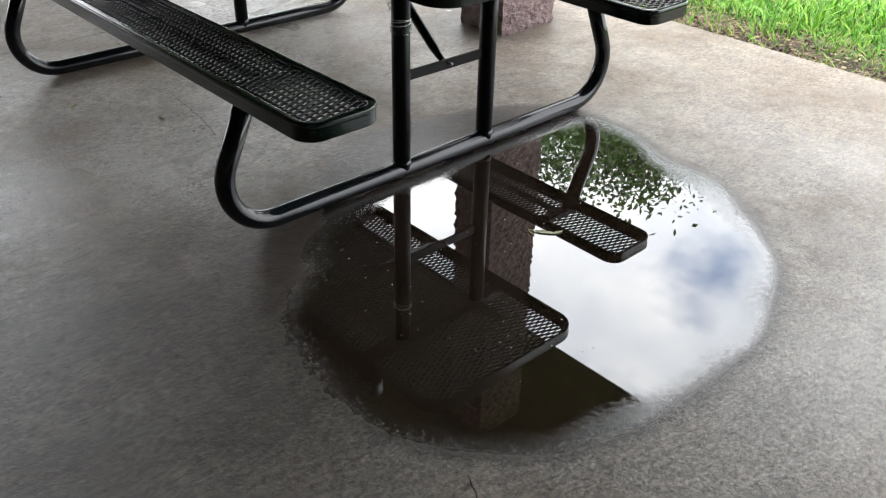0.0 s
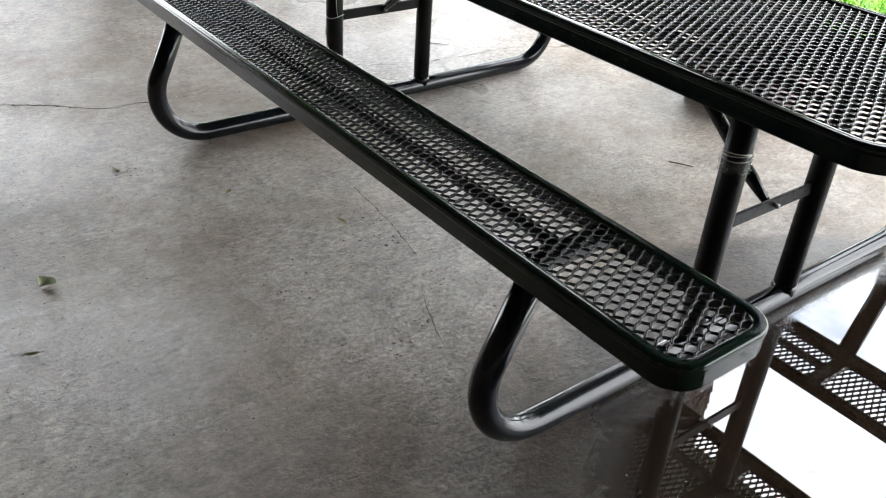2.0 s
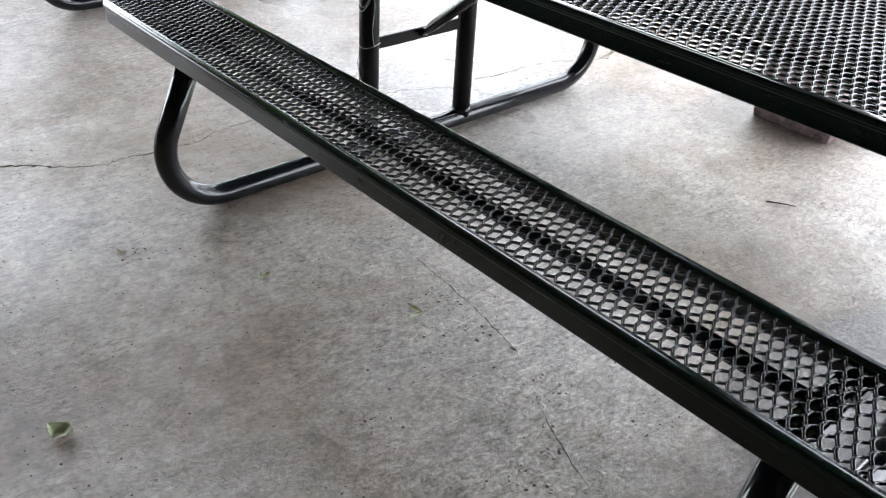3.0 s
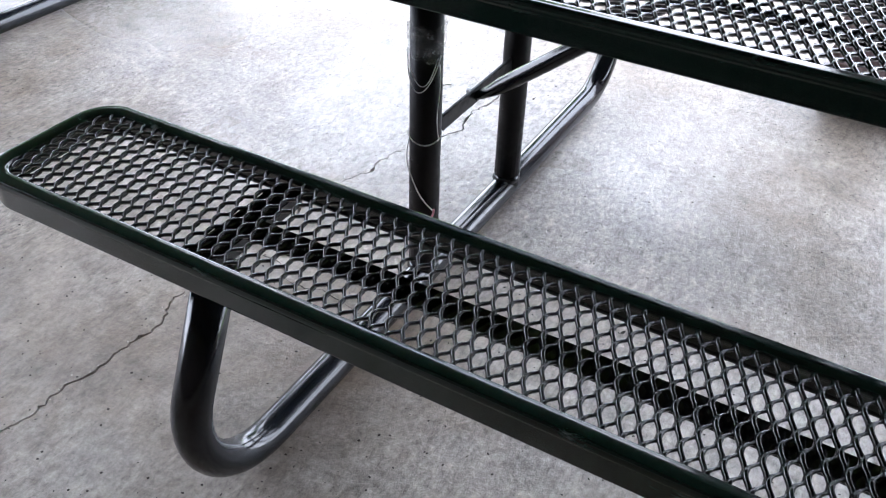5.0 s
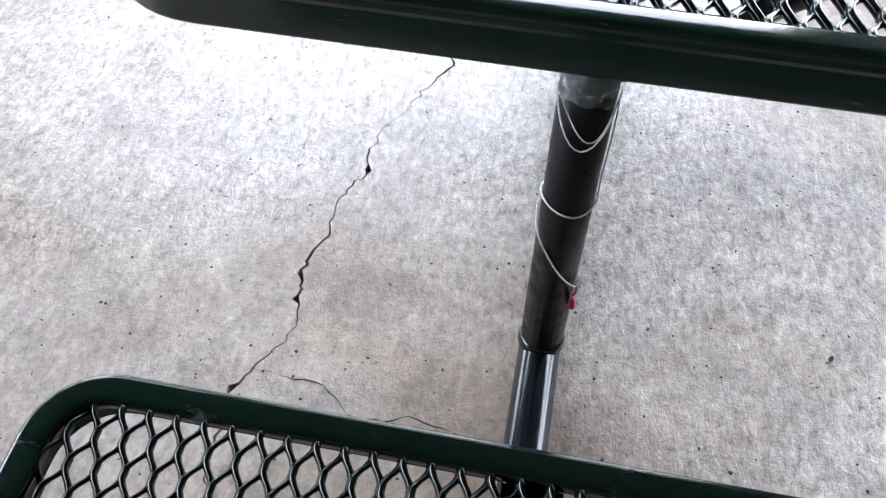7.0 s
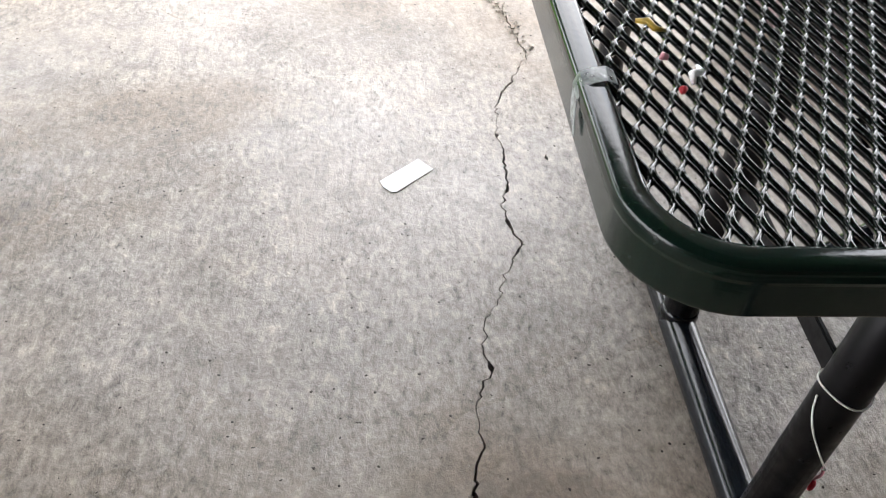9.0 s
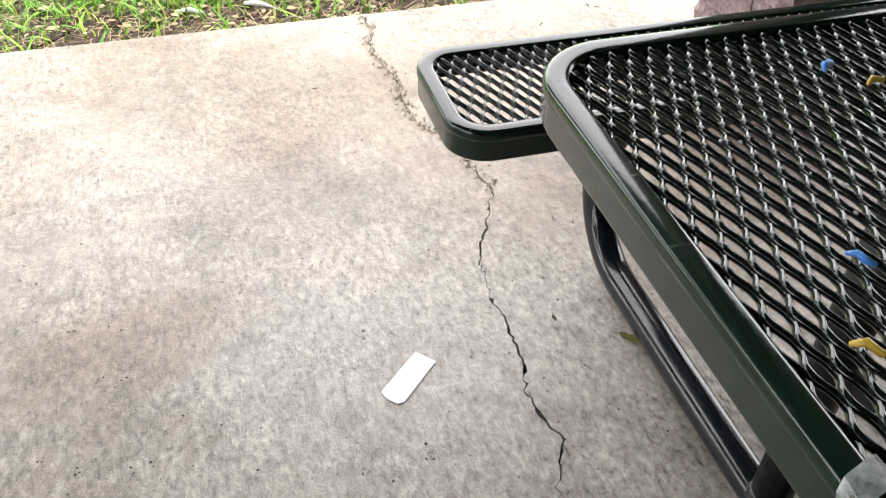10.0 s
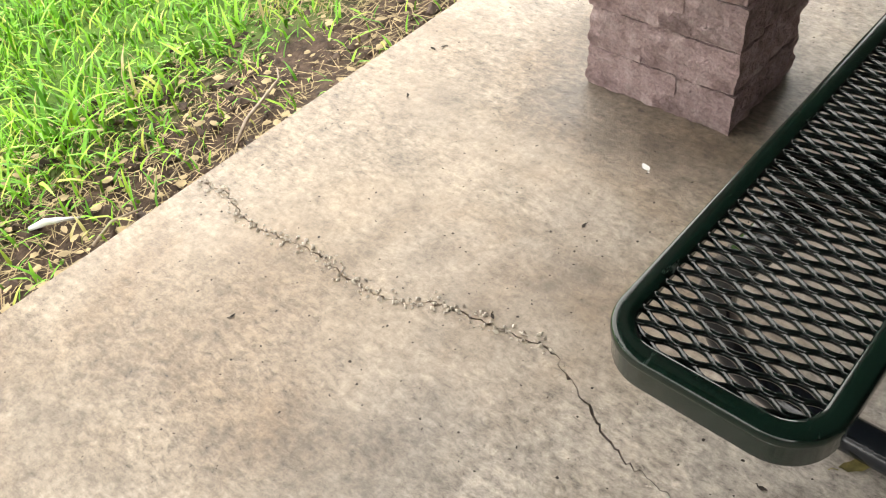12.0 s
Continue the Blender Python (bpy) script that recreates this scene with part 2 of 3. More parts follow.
M_GRASS = blade_mat("grass_blades", [(0.0, (0.07, 0.25, 0.010)), (0.4, (0.16, 0.46, 0.018)), (0.8, (0.31, 0.64, 0.035)), (0.94, (0.50, 0.55, 0.10)), (1.0, (0.45, 0.36, 0.18))])
M_LEAVES = blade_mat("tree_leaves", [(0.0, (0.025, 0.06, 0.012)), (0.6, (0.05, 0.11, 0.02)), (1.0, (0.10, 0.17, 0.04))])


# ---- building helpers ----
def mesh(name, verts, faces, mat, smooth=False):
    me = bpy.data.meshes.new(name)
    me.from_pydata([tuple(v) for v in verts], [], [tuple(f) for f in faces])
    me.materials.append(mat)
    if smooth:
        me.shade_smooth()
    me.update()
    return me


def put(name, me, parent=None, label="", m=None):
    ob = new(name, me)
    if parent:
        ob.parent = parent
    if m is not None:
        ob.matrix_basis = m
    if label:
        ob["label"] = label
    return ob


def from_bm(name, bm, mat, smooth=False):
    me = bpy.data.meshes.new(name)
    bmesh.ops.recalc_face_normals(bm, faces=bm.faces)
    bm.to_mesh(me)
    bm.free()
    me.materials.append(mat)
    if smooth:
        me.shade_smooth()
    return me


def tube_data(pts, r, seg=14, cap=True):
    """A round tube along a line of points; r: one radius or one a point."""
    pts = [Vector(p) for p in pts]
    rr = r if isinstance(r, (list, tuple)) else [r] * len(pts)
    verts, faces = [], []
    side = None
    for i, p in enumerate(pts):
        d = (pts[min(i + 1, len(pts) - 1)] - pts[max(i - 1, 0)]).normalized()
        if side is None:
            side = d.orthogonal().normalized()
        side = (side - d * side.dot(d)).normalized()
        other = d.cross(side)
        for k in range(seg):
            a = 2 * math.pi * k / seg
            verts.append(p + (side * math.cos(a) + other * math.sin(a)) * rr[i])
    for i in range(len(pts) - 1):
        for k in range(seg):
            k2 = (k + 1) % seg
            faces.append((i * seg + k, i * seg + k2, (i + 1) * seg + k2, (i + 1) * seg + k))
    if cap:
        faces.append(tuple(range(seg))[::-1])
        faces.append(tuple((len(pts) - 1) * seg + k for k in range(seg)))
    return verts, faces


def tube(name, pts, r, mat, seg=14, cap=True):
    v, f = tube_data(pts, r, seg, cap)
    return mesh(name, v, f, mat, True)


def box(name, size, mat, bevel=0.003, m=None):
    bm = bmesh.new()
    bmesh.ops.create_cube(bm, size=1.0)
    bmesh.ops.scale(bm, vec=size, verts=bm.verts)
    bmesh.ops.bevel(bm, geom=bm.edges[:], offset=bevel, segments=2, affect="EDGES")
    if m is not None:
        bmesh.ops.transform(bm, matrix=m, verts=bm.verts)
    return from_bm(name, bm, mat)


def round_rect(hx, hy, rc, n=10):
    """Points round a rectangle with rounded corners."""
    out = []
    for cx, cy, a0 in ((hx - rc, hy - rc, 0), (-hx + rc, hy - rc, 90), (-hx + rc, -hy + rc, 180), (hx - rc, -hy + rc, 270)):
        for i in range(n + 1):
            a = radians(a0 + 90 * i / n)
            out.append((cx + rc * math.cos(a), cy + rc * math.sin(a)))
    return out


RIM = [(0.010, -0.0468), (0.003, -0.0492), (0.0006, -0.0482), (0.0, -0.0458), (0.0, -0.0177), (-0.0004, -0.0158), (-0.0018, -0.0143), (-0.0022, -0.0119), (-0.0020, -0.0057), (-0.0010, -0.0027),
       (0.0010, -0.0008), (0.0040, 0.0), (0.0180, -0.0008), (0.0218, -0.0019), (0.0238, -0.0048), (0.0242, -0.0105), (0.020, -0.0134), (0.009, -0.0138), (0.008, -0.0449)]


def rim(name, hx, hy, rc, mat):
    """The pressed edge frame of a seat or top: a skirt with a rolled top flange."""
    verts, faces = [], []
    loops = [round_rect(hx - d, hy - d, max(rc - d, 0.012)) for d, z in RIM]
    n, k = len(loops[0]), len(RIM)
    for i in range(n):
        for (d, z), lp in zip(RIM, loops):
            verts.append((lp[i][0], lp[i][1], z))
    for i in range(n):
        j = (i + 1) % n
        for a in range(k):
            b = (a + 1) % k
            faces.append((i * k + a, j * k + a, j * k + b, i * k + b))
    me = mesh(name, verts, faces, mat, True)
    return me


SWD, LWD = 0.0217, 0.049


def expanded(name, hx, hy, rc, mat, wide=0.0046, tall=0.0074, tilt=48):
    """Expanded-metal sheet: wavy strands that meet at their bonds, each strand tilted from bond to bond."""
    d = 0.019
    verts, faces = [], []
    amp, lift = SWD / 4 - 0.0007, -0.0019
    ct, sn = math.cos(radians(tilt)), math.sin(radians(tilt))
    flat = [(tall / 2, 0), (tall * 0.32, wide / 2), (-tall * 0.32, wide / 2), (-tall / 2, 0), (-tall * 0.32, -wide / 2), (tall * 0.32, -wide / 2)]
    ring = [(u * ct - v * sn, u * sn + v * ct) for u, v in flat]
    count = int((hx - d) / (SWD / 2))
    for k in range(-count, count + 1):
        xc = k * SWD / 2
        over = abs(xc) - (hx - rc)
        lim = hy - d if over <= 0 else hy - rc + math.sqrt(max(0, (rc - d) ** 2 - over * over))
        if lim < 0.02:
            continue
        pts = []
        first = math.floor(-lim / LWD) - 1
        for c in range(first, -first + 2):
            for f, s in ((-0.085, 1), (0.085, 1), (0.185, 0.5), (0.315, -0.5), (0.415, -1), (0.585, -1), (0.685, -0.5), (0.815, 0.5)):
                y = (c + f + (0.5 if k % 2 else 0.0)) * LWD
                if -lim <= y <= lim:
                    pts.append((xc + s * amp, y, s * lift))
        if len(pts) < 2:
            continue
        pts = [(pts[0][0], -lim, pts[0][2] - 0.002)] + pts + [(pts[-1][0], lim, pts[-1][2] - 0.002)]
        b0 = len(verts)
        for x, y, z in pts:
            verts.extend((x + u, y, z + v) for u, v in ring)
        for i in range(len(pts) - 1):
            for q in range(6):
                q2 = (q + 1) % 6
                faces.append((b0 + i * 6 + q, b0 + i * 6 + q2, b0 + i * 6 + 6 + q2, b0 + i * 6 + 6 + q))
    return mesh(name, verts, faces, mat, True)


# ---- floor: a slab with one long open crack ----
SLAB_Y, SLAB_T = 1.942, 0.14
CRACK = [(-1.62, -4.2), (-1.46, -2.4), (-1.412, -1.187), (-1.32, -1.034), (-1.236, -0.938), (-1.196, -0.849), (-1.204, -0.766), (-1.184, -0.709), (-1.184, -0.646), (-1.172, -0.559), (-1.201, -0.507), (-1.218, -0.32), (-1.182, -0.258), (-1.159, -0.208),
         (-1.172, -0.155), (-1.181, -0.109), (-1.158, -0.031), (-1.162, 0.021), (-1.148, 0.072), (-1.13, 0.11), (-1.138, 0.149), (-1.13, 0.205), (-1.098, 0.262), (-1.088, 0.297), (-1.068, 0.338),
         (-1.04, 0.392), (-1.052, 0.435), (-1.064, 0.496), (-1.044, 0.555), (-1.039, 0.655), (-1.046, 0.727), (-1.033, 0.838), (-0.993, 0.921), (-0.932, 1.051), (-0.959, 1.193), (-0.973, 1.28),
         (-1.013, 1.321), (-1.028, 1.387), (-1.027, 1.482), (-1.022, 1.578), (-1.042, 1.687), (-1.043, 1.76), (-1.014, 1.854), (-1.031, SLAB_Y)]


def jag(line, step, amount, seed):
    """A broken line made finer and jagged."""
    rnd = random.Random(seed)
    out = []
    for (x0, y0), (x1, y1) in zip(line, line[1:]):
        n = max(1, int(math.hypot(x1 - x0, y1 - y0) / step))
        for i in range(n):
            f = i / n
            a = amount if i else amount * 0.3
            out.append((x0 + (x1 - x0) * f + rnd.uniform(-a, a), y0 + (y1 - y0) * f + rnd.uniform(-a, a) * 0.6))
    return out + [line[-1]]


def prism(outline, z0, z1):
    n = len(outline)
    verts = [(x, y, z1) for x, y in outline] + [(x, y, z0) for x, y in outline]
    faces = [tuple(range(n)), tuple(range(2 * n - 1, n - 1, -1))]
    faces += [(i, i + n, (i + 1) % n + n, (i + 1) % n) for i in range(n)]
    return verts, faces


line = jag(CRACK, 0.009, 0.0052, 3)
rndw = random.Random(8)
X0, X1, Y0 = -7.0, 7.0, -7.0
start = (-1.9, Y0)
gap = [0.0006 + 0.0032 * abs(noise.noise((x * 5, y * 5, 0.3))) + (rndw.uniform(0.001, 0.004) if rndw.random() < 0.14 else 0) for x, y in line]
gap = [g * (0.65 if y > 1.0 else (1.9 if y < -0.3 else 1.05)) for g, (x, y) in zip(gap, line)]
edge_r = [(x + g, y) for (x, y), g in zip(line, gap)]
edge_l = [(x - g, y) for (x, y), g in zip(line, gap)]
right_side = [(start[0] + 0.001, Y0), (X1, Y0), (X1, SLAB_Y), *reversed(edge_r)]
left_side = [(X0, Y0), (start[0] - 0.001, Y0), *edge_l, (X0, SLAB_Y)]
fv, ff = prism(right_side, -SLAB_T, 0.0)
lv, lf = prism(left_side, -SLAB_T, 0.0)
off = len(fv)
floor = put("floor", mesh("floor", fv + lv, ff + [tuple(i + off for i in f) for f in lf], M_FLOOR))
tagged(floor, "stained grey-brown concrete slab with a long crack", "floor", kind="structure")


def hairline(pts, width, seed):
    """A fine crack: a dark, ragged seam."""
    ln = jag(pts, 0.012, 0.004, seed)
    rnd = random.Random(seed)
    verts, faces = [], []
    for i, (x, y) in enumerate(ln):
        a, b = ln[max(i - 1, 0)], ln[min(i + 1, len(ln) - 1)]
        d = Vector((b[0] - a[0], b[1] - a[1])).normalized()
        w = width * rnd.uniform(0.15, 1.0) * min(1, 4 * min(i + 0.4, len(ln) - 0.6 - i) / len(ln))
        verts += [(x - d.y * w, y + d.x * w, 0.0012), (x + d.y * w, y - d.x * w, 0.0012)]
    faces = [(2 * i, 2 * i + 1, 2 * i + 3, 2 * i + 2) for i in range(len(ln) - 1)]
    ob = put("floor_crack", mesh("floor_crack", verts, faces, M_CRACK))
    tagged(ob, "fine dark crack in the concrete slab", "crack", "floor cracks", "structure")


hairline([(-1.212, -0.286), (-1.094, -0.294), (-1.052, -0.33), (-1.003, -0.333), (-0.969, -0.317), (-0.909, -0.328), (-0.85, -0.34)], 0.0016, 4)
hairline([(-0.367, -0.427), (-0.036, -0.46), (0.135, -0.495), (0.188, -0.53)], 0.0018, 5)
hairline([(0.26, -0.569), (0.331, -0.605), (0.416, -0.639), (0.493, -0.667)], 0.0022, 6)
hairline([(1.727, -0.948), (1.75, -0.938), (1.826, -0.925), (1.891, -0.923), (1.958, -0.956), (2.032, -1.028)], 0.0022, 7)

# ---- puddle ----
PUDDLE = [(0.868, 0.672), (1.261, 0.616), (1.622, 0.511), (1.889, 0.282), (2.024, 0.018), (2.071, -0.225), (2.059, -0.498), (1.984, -0.744), (1.827, -0.918), (1.536, -0.996),
          (1.274, -0.944), (1.053, -0.734), (0.882, -0.563), (0.72, -0.431), (0.518, -0.229), (0.501, 0.04), (0.544, 0.208), (0.628, 0.433), (0.711, 0.598)]


def puddle():
    cx, cy = 1.25, -0.10
    n, rings = 180, 44
    polar = sorted((math.atan2(y - cy, x - cx), math.hypot(x - cx, y - cy)) for x, y in PUDDLE)
    ang = [a for a, r in polar]
    rad = [r for a, r in polar]
    verts, faces, wet = [(cx, cy, 0.003)], [], [1.0]
    for j in range(1, rings + 1):
        f = (j / rings) ** 0.8
        for i in range(n):
            a = -math.pi + 2 * math.pi * i / n
            r = float(np.interp(a, ang, rad, period=2 * math.pi)) * 1.04
            r *= 1 + 0.02 * noise.noise((math.cos(a) * 4, math.sin(a) * 4, 1.0))
            # The margin is damp concrete, widened to paint in shade on the -y floor.
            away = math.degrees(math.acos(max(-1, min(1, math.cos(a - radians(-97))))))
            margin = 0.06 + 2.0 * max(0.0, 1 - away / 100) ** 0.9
            x, y = cx + (r + margin) * f * math.cos(a), cy + (r + margin) * f * math.sin(a)
            inside = r - (r + margin) * f
            to_rim = (1 - f) * (r + margin)
            lump = noise.noise((x * 5, y * 5, 2.0))
            # Damp darkening, weighted along x to include the painted shade.
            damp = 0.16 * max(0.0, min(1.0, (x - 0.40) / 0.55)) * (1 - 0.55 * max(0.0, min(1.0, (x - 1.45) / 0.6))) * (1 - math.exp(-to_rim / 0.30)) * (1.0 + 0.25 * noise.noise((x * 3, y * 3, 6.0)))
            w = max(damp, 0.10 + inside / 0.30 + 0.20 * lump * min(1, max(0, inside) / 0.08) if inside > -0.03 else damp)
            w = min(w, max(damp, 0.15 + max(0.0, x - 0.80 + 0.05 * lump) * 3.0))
            w = max(0.0, min(1.0, w)) if j < rings else 0.0
            verts.append((x, y, 0.00015 + 0.0028 * min(1.0, w * 4)))
            wet.append(w)
    faces += [(0, 1 + i, 1 + (i + 1) % n) for i in range(n)]
    for j in range(rings - 1):
        for i in range(n):
            i2 = (i + 1) % n
            faces.append((1 + j * n + i, 1 + (j + 1) * n + i, 1 + (j + 1) * n + i2, 1 + j * n + i2))
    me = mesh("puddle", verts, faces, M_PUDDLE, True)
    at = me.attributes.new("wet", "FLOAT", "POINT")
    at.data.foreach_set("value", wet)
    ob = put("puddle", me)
    tagged(ob, "still rain puddle mirroring a cloudy sky on concrete", "puddle", kind="structure")


def damp_patch(cx, cy, rx, ry, most, seed):
    """A patch of concrete that is still damp, with a soft uneven border."""
    n, rings = 72, 16
    verts, faces, wet = [(cx, cy, 0.0014)], [], [most]
    for j in range(1, rings + 1):
        f = j / rings
        for i in range(n):
            a = 2 * math.pi * i / n
            k = 1 + 0.16 * noise.noise((math.cos(a) * 1.5, math.sin(a) * 1.5, seed))
            x, y = cx + rx * k * f * math.cos(a), cy + ry * k * f * math.sin(a)
            verts.append((x, y, 0.00015 + 0.0010 * (1 - f)))
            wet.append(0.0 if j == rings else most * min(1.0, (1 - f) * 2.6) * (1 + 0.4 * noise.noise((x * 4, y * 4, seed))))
    faces += [(0, 1 + i, 1 + (i + 1) % n) for i in range(n)]
    for j in range(rings - 1):
        for i in range(n):
            i2 = (i + 1) % n
            faces.append((1 + j * n + i, 1 + (j + 1) * n + i, 1 + (j + 1) * n + i2, 1 + j * n + i2))
    me = mesh("damp_patch", verts, faces, M_PUDDLE, True)
    at = me.attributes.new("wet", "FLOAT", "POINT")
    at.data.foreach_set("value", wet)
    tagged(put("damp_patch", me), "dark damp patch drying on the concrete slab", "damp patch", "damp patches", "structure")


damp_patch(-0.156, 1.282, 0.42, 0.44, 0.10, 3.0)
damp_patch(-1.38, 1.13, 0.27, 0.22, 0.040, 5.0)
damp_patch(-1.502, 1.645, 0.34, 0.22, 0.030, 9.0)
damp_patch(-0.502, 1.67, 0.36, 0.17, 0.032, 11.0)
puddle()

# ---- ground and grass ----
gv, gf = [], []
GX = [-600, -120, -40, -15, -7] + [-7 + 0.25 * i for i in range(1, 57)] + [15, 40, 120, 600]
GY = [-600, -120, -30, -8, 0, 1.80] + [1.95 + 0.12 * i for i in range(40)] + [8, 12, 20, 45, 130, 600]
for y in GY:
    for x in GX:
        z = -0.05
        if 1.9 < y < 8 and abs(x) < 8:
            z = -0.045 + 0.018 * noise.noise((x * 2.5, y * 2.5, 0)) + 0.012 * noise.noise((x * 9, y * 9, 5))
        gv.append((x, y, z))
w = len(GX)
gf = [(j * w + i, j * w + i + 1, (j + 1) * w + i + 1, (j + 1) * w + i) for j in range(len(GY) - 1) for i in range(w - 1)]
ground = put("ground", mesh("ground", gv, gf, M_GROUND, True))
tagged(ground, "lawn with bare brown soil along the slab", "ground", kind="structure")


def blades(name, count, area, height, width, mat, seed, keep=None, flat=False):
    """Many single blades of grass, each a bent, tapered strip."""
    rnd = random.Random(seed)
    verts, faces = [], []
    x0, x1, y0, y1 = area
    for _ in range(count):
        x, y = rnd.uniform(x0, x1), rnd.uniform(y0, y1)
        if keep and rnd.random() > keep(x, y):
            continue
        a = rnd.uniform(0, 2 * math.pi)
        h = rnd.uniform(*height) * (1 + 0.5 * noise.noise((x * 2, y * 2, 9)))
        wd = rnd.uniform(*width)
        lean = rnd.uniform(0.3, 1.3) if not flat else rnd.uniform(3, 8)
        dx, dy = math.cos(a), math.sin(a)
        b = len(verts)
        for f, ww in ((0, 0.8), (0.4, 1.0), (0.75, 0.7)):
            z = -0.05 + h * f * (1 - 0.3 * f * min(lean, 1.4)) + (0.008 if flat else 0)
            o = h * lean * f * f if not flat else h * lean * f
            for s in (-1, 1):
                verts.append((x + dx * o - dy * s * wd * ww, y + dy * o + dx * s * wd * ww, z))
        verts.append((x + dx * h * lean * (1 if not flat else 1), y + dy * h * lean, -0.05 + h * (1 - 0.3 * min(lean, 1.4)) + (0.008 if flat else 0)))
        faces += [(b, b + 1, b + 3, b + 2), (b + 2, b + 3, b + 5, b + 4), (b + 4, b + 5, b + 6)]
    return mesh(name, verts, faces, mat, True)


def turf(x, y):
    e = y - 1.95 + 0.30 * noise.noise((x * 1.6, y * 1.6, 3)) + 0.12 * noise.noise((x * 5, y * 5, 4))
    return max(0.17, min(1.0, (e - 0.10) / 0.35))


lawn = put("grass", blades("grass", 60000, (-3.2, 3.6, 1.98, 4.6), (0.025, 0.085), (0.0015, 0.0045), M_GRASS, 11, turf))
tagged(lawn, "bright green uneven lawn grass beside the slab", "grass", kind="stuff")


def tuft(x, y):
    return 1.0 if noise.noise((x * 3.2, y * 3.2, 21)) > 0.22 and turf(x, y) > 0.5 else 0.0


tufts = put("grass_tufts", blades("grass_tufts", 9000, (-3.2, 3.6, 2.05, 4.2), (0.09, 0.17), (0.0030, 0.0062), M_GRASS, 17, tuft))
tagged(tufts, "taller tufts of broad-bladed bright green grass", "grass", kind="stuff")
lawn2 = put("grass", blades("grass_far", 16000, (-6, 7, 4.5, 11), (0.06, 0.12), (0.004, 0.008), M_GRASS, 12))
tagged(lawn2, "bright green lawn grass farther from the slab", "grass", kind="stuff")
litter = put("dead_grass", blades("dead_grass", 9000, (-3.0, 3.0, 1.96, 2.5), (0.006, 0.014), (0.0008, 0.0018), M_LITTER, 13, flat=True))
tagged(litter, "dry straw-coloured dead grass lying on the soil", "dead grass", kind="stuff")


# ---- pillar of split-face blocks ----
PX0, PX1, PY0, PY1, ROOF_Z = -0.258, 0.010, 1.100, 1.435, 2.62


def rough_block(sx, sy, sz, seed):
    """A split-face block: its outer faces are broken and uneven."""
    bm = bmesh.new()
    bmesh.ops.create_cube(bm, size=1.0)
    bmesh.ops.scale(bm, vec=(sx, sy, sz), verts=bm.verts)
    bmesh.ops.subdivide_edges(bm, edges=bm.edges[:], cuts=11, use_grid_fill=True)
    for v in bm.verts:
        k = 0.0085 + 0.0055 * noise.noise(v.co * 26 + Vector((seed * 3.1, 0, 0))) + 0.0042 * noise.noise(v.co * 60 + Vector((0, seed, 0)))
        edge = min(1.0, (sz / 2 - abs(v.co.z)) / 0.012)
        out = Vector((v.co.x / sx, v.co.y / sy, 0))
        if abs(v.co.x) > sx / 2 - 1e-4:
            v.co.x += math.copysign(k * 1.4 + 0.0025 * edge, v.co.x)
        if abs(v.co.y) > sy / 2 - 1e-4:
            v.co.y += math.copysign(k * 1.4 + 0.0025 * edge, v.co.y)
    return from_bm("block", bm, M_BLOCK, False)


def pillar():
    sx, sy = PX1 - PX0, PY1 - PY0
    cx, cy = (PX0 + PX1) / 2, (PY0 + PY1) / 2
    top = new("pillar")
    top.matrix_basis = pose(cx, cy, 0)
    tagged(top, "square pillar of pinkish-grey split-face concrete blocks", "pillar", kind="structure")
    put("core", box("core", (sx, sy, ROOF_Z), M_MORTAR, 0.004, Matrix.Translation((0, 0, ROOF_Z / 2))), top)
    course = 0.100
    kinds = [rough_block(sx - 0.014, sy * f - 0.006, course - 0.003, i) for i, f in enumerate((0.34, 0.66, 0.60, 0.40))]
    z = 0.0
    row = 0
    while z + course < ROOF_Z:
        a, b = (0, 1) if row % 2 else (2, 3)
        fa, fb = ((0.34, 0.66), (0.60, 0.40))[0 if row % 2 else 1]
        put("block", kinds[a], top, m=pose(0, sy / 2 - sy * fa / 2, z + course / 2))
        put("block", kinds[b], top, m=pose(0, -sy / 2 + sy * fb / 2, z + course / 2))
        z += course
        row += 1


pillar()

# ---- roof of the shelter, with two added walls that block light ----
EAVE_Y = 2.17


def roof():
    v, f = prism([(-5.4, -3.6), (6.0, -3.6), (6.0, EAVE_Y), (-5.4, EAVE_Y)], ROOF_Z, ROOF_Z + 0.12)
    ob = put("ceiling", mesh("ceiling", v, f, M_ROOF))
    tagged(ob, "dark brown underside of the shelter roof", "ceiling", kind="structure")
    # Unseen walls, added to keep light off the south and east sides.
    for name, rect in (("wall_south", [(-5.4, -3.6), (6.0, -3.6), (6.0, -3.4), (-5.4, -3.4)]), ("wall_east", [(5.8, -3.4), (6.0, -3.4), (6.0, 2.1), (5.8, 2.1)])):
        v, f = prism(rect, 0.0, ROOF_Z)
        wall = put(name, mesh(name, v, f, M_ROOF))
        tagged(wall, "plain dark brown unseen wall added to block light", "wall", kind="structure")


roof()


# ---- picnic table ----
TOP_Z, SEAT_Z, HX, UX, UY, PIPE = 0.720, 0.479, 1.187, 0.809, 0.1885, 0.029
TOP_HY, SEAT_Y, SEAT_HY = 0.368, 0.676, 0.122


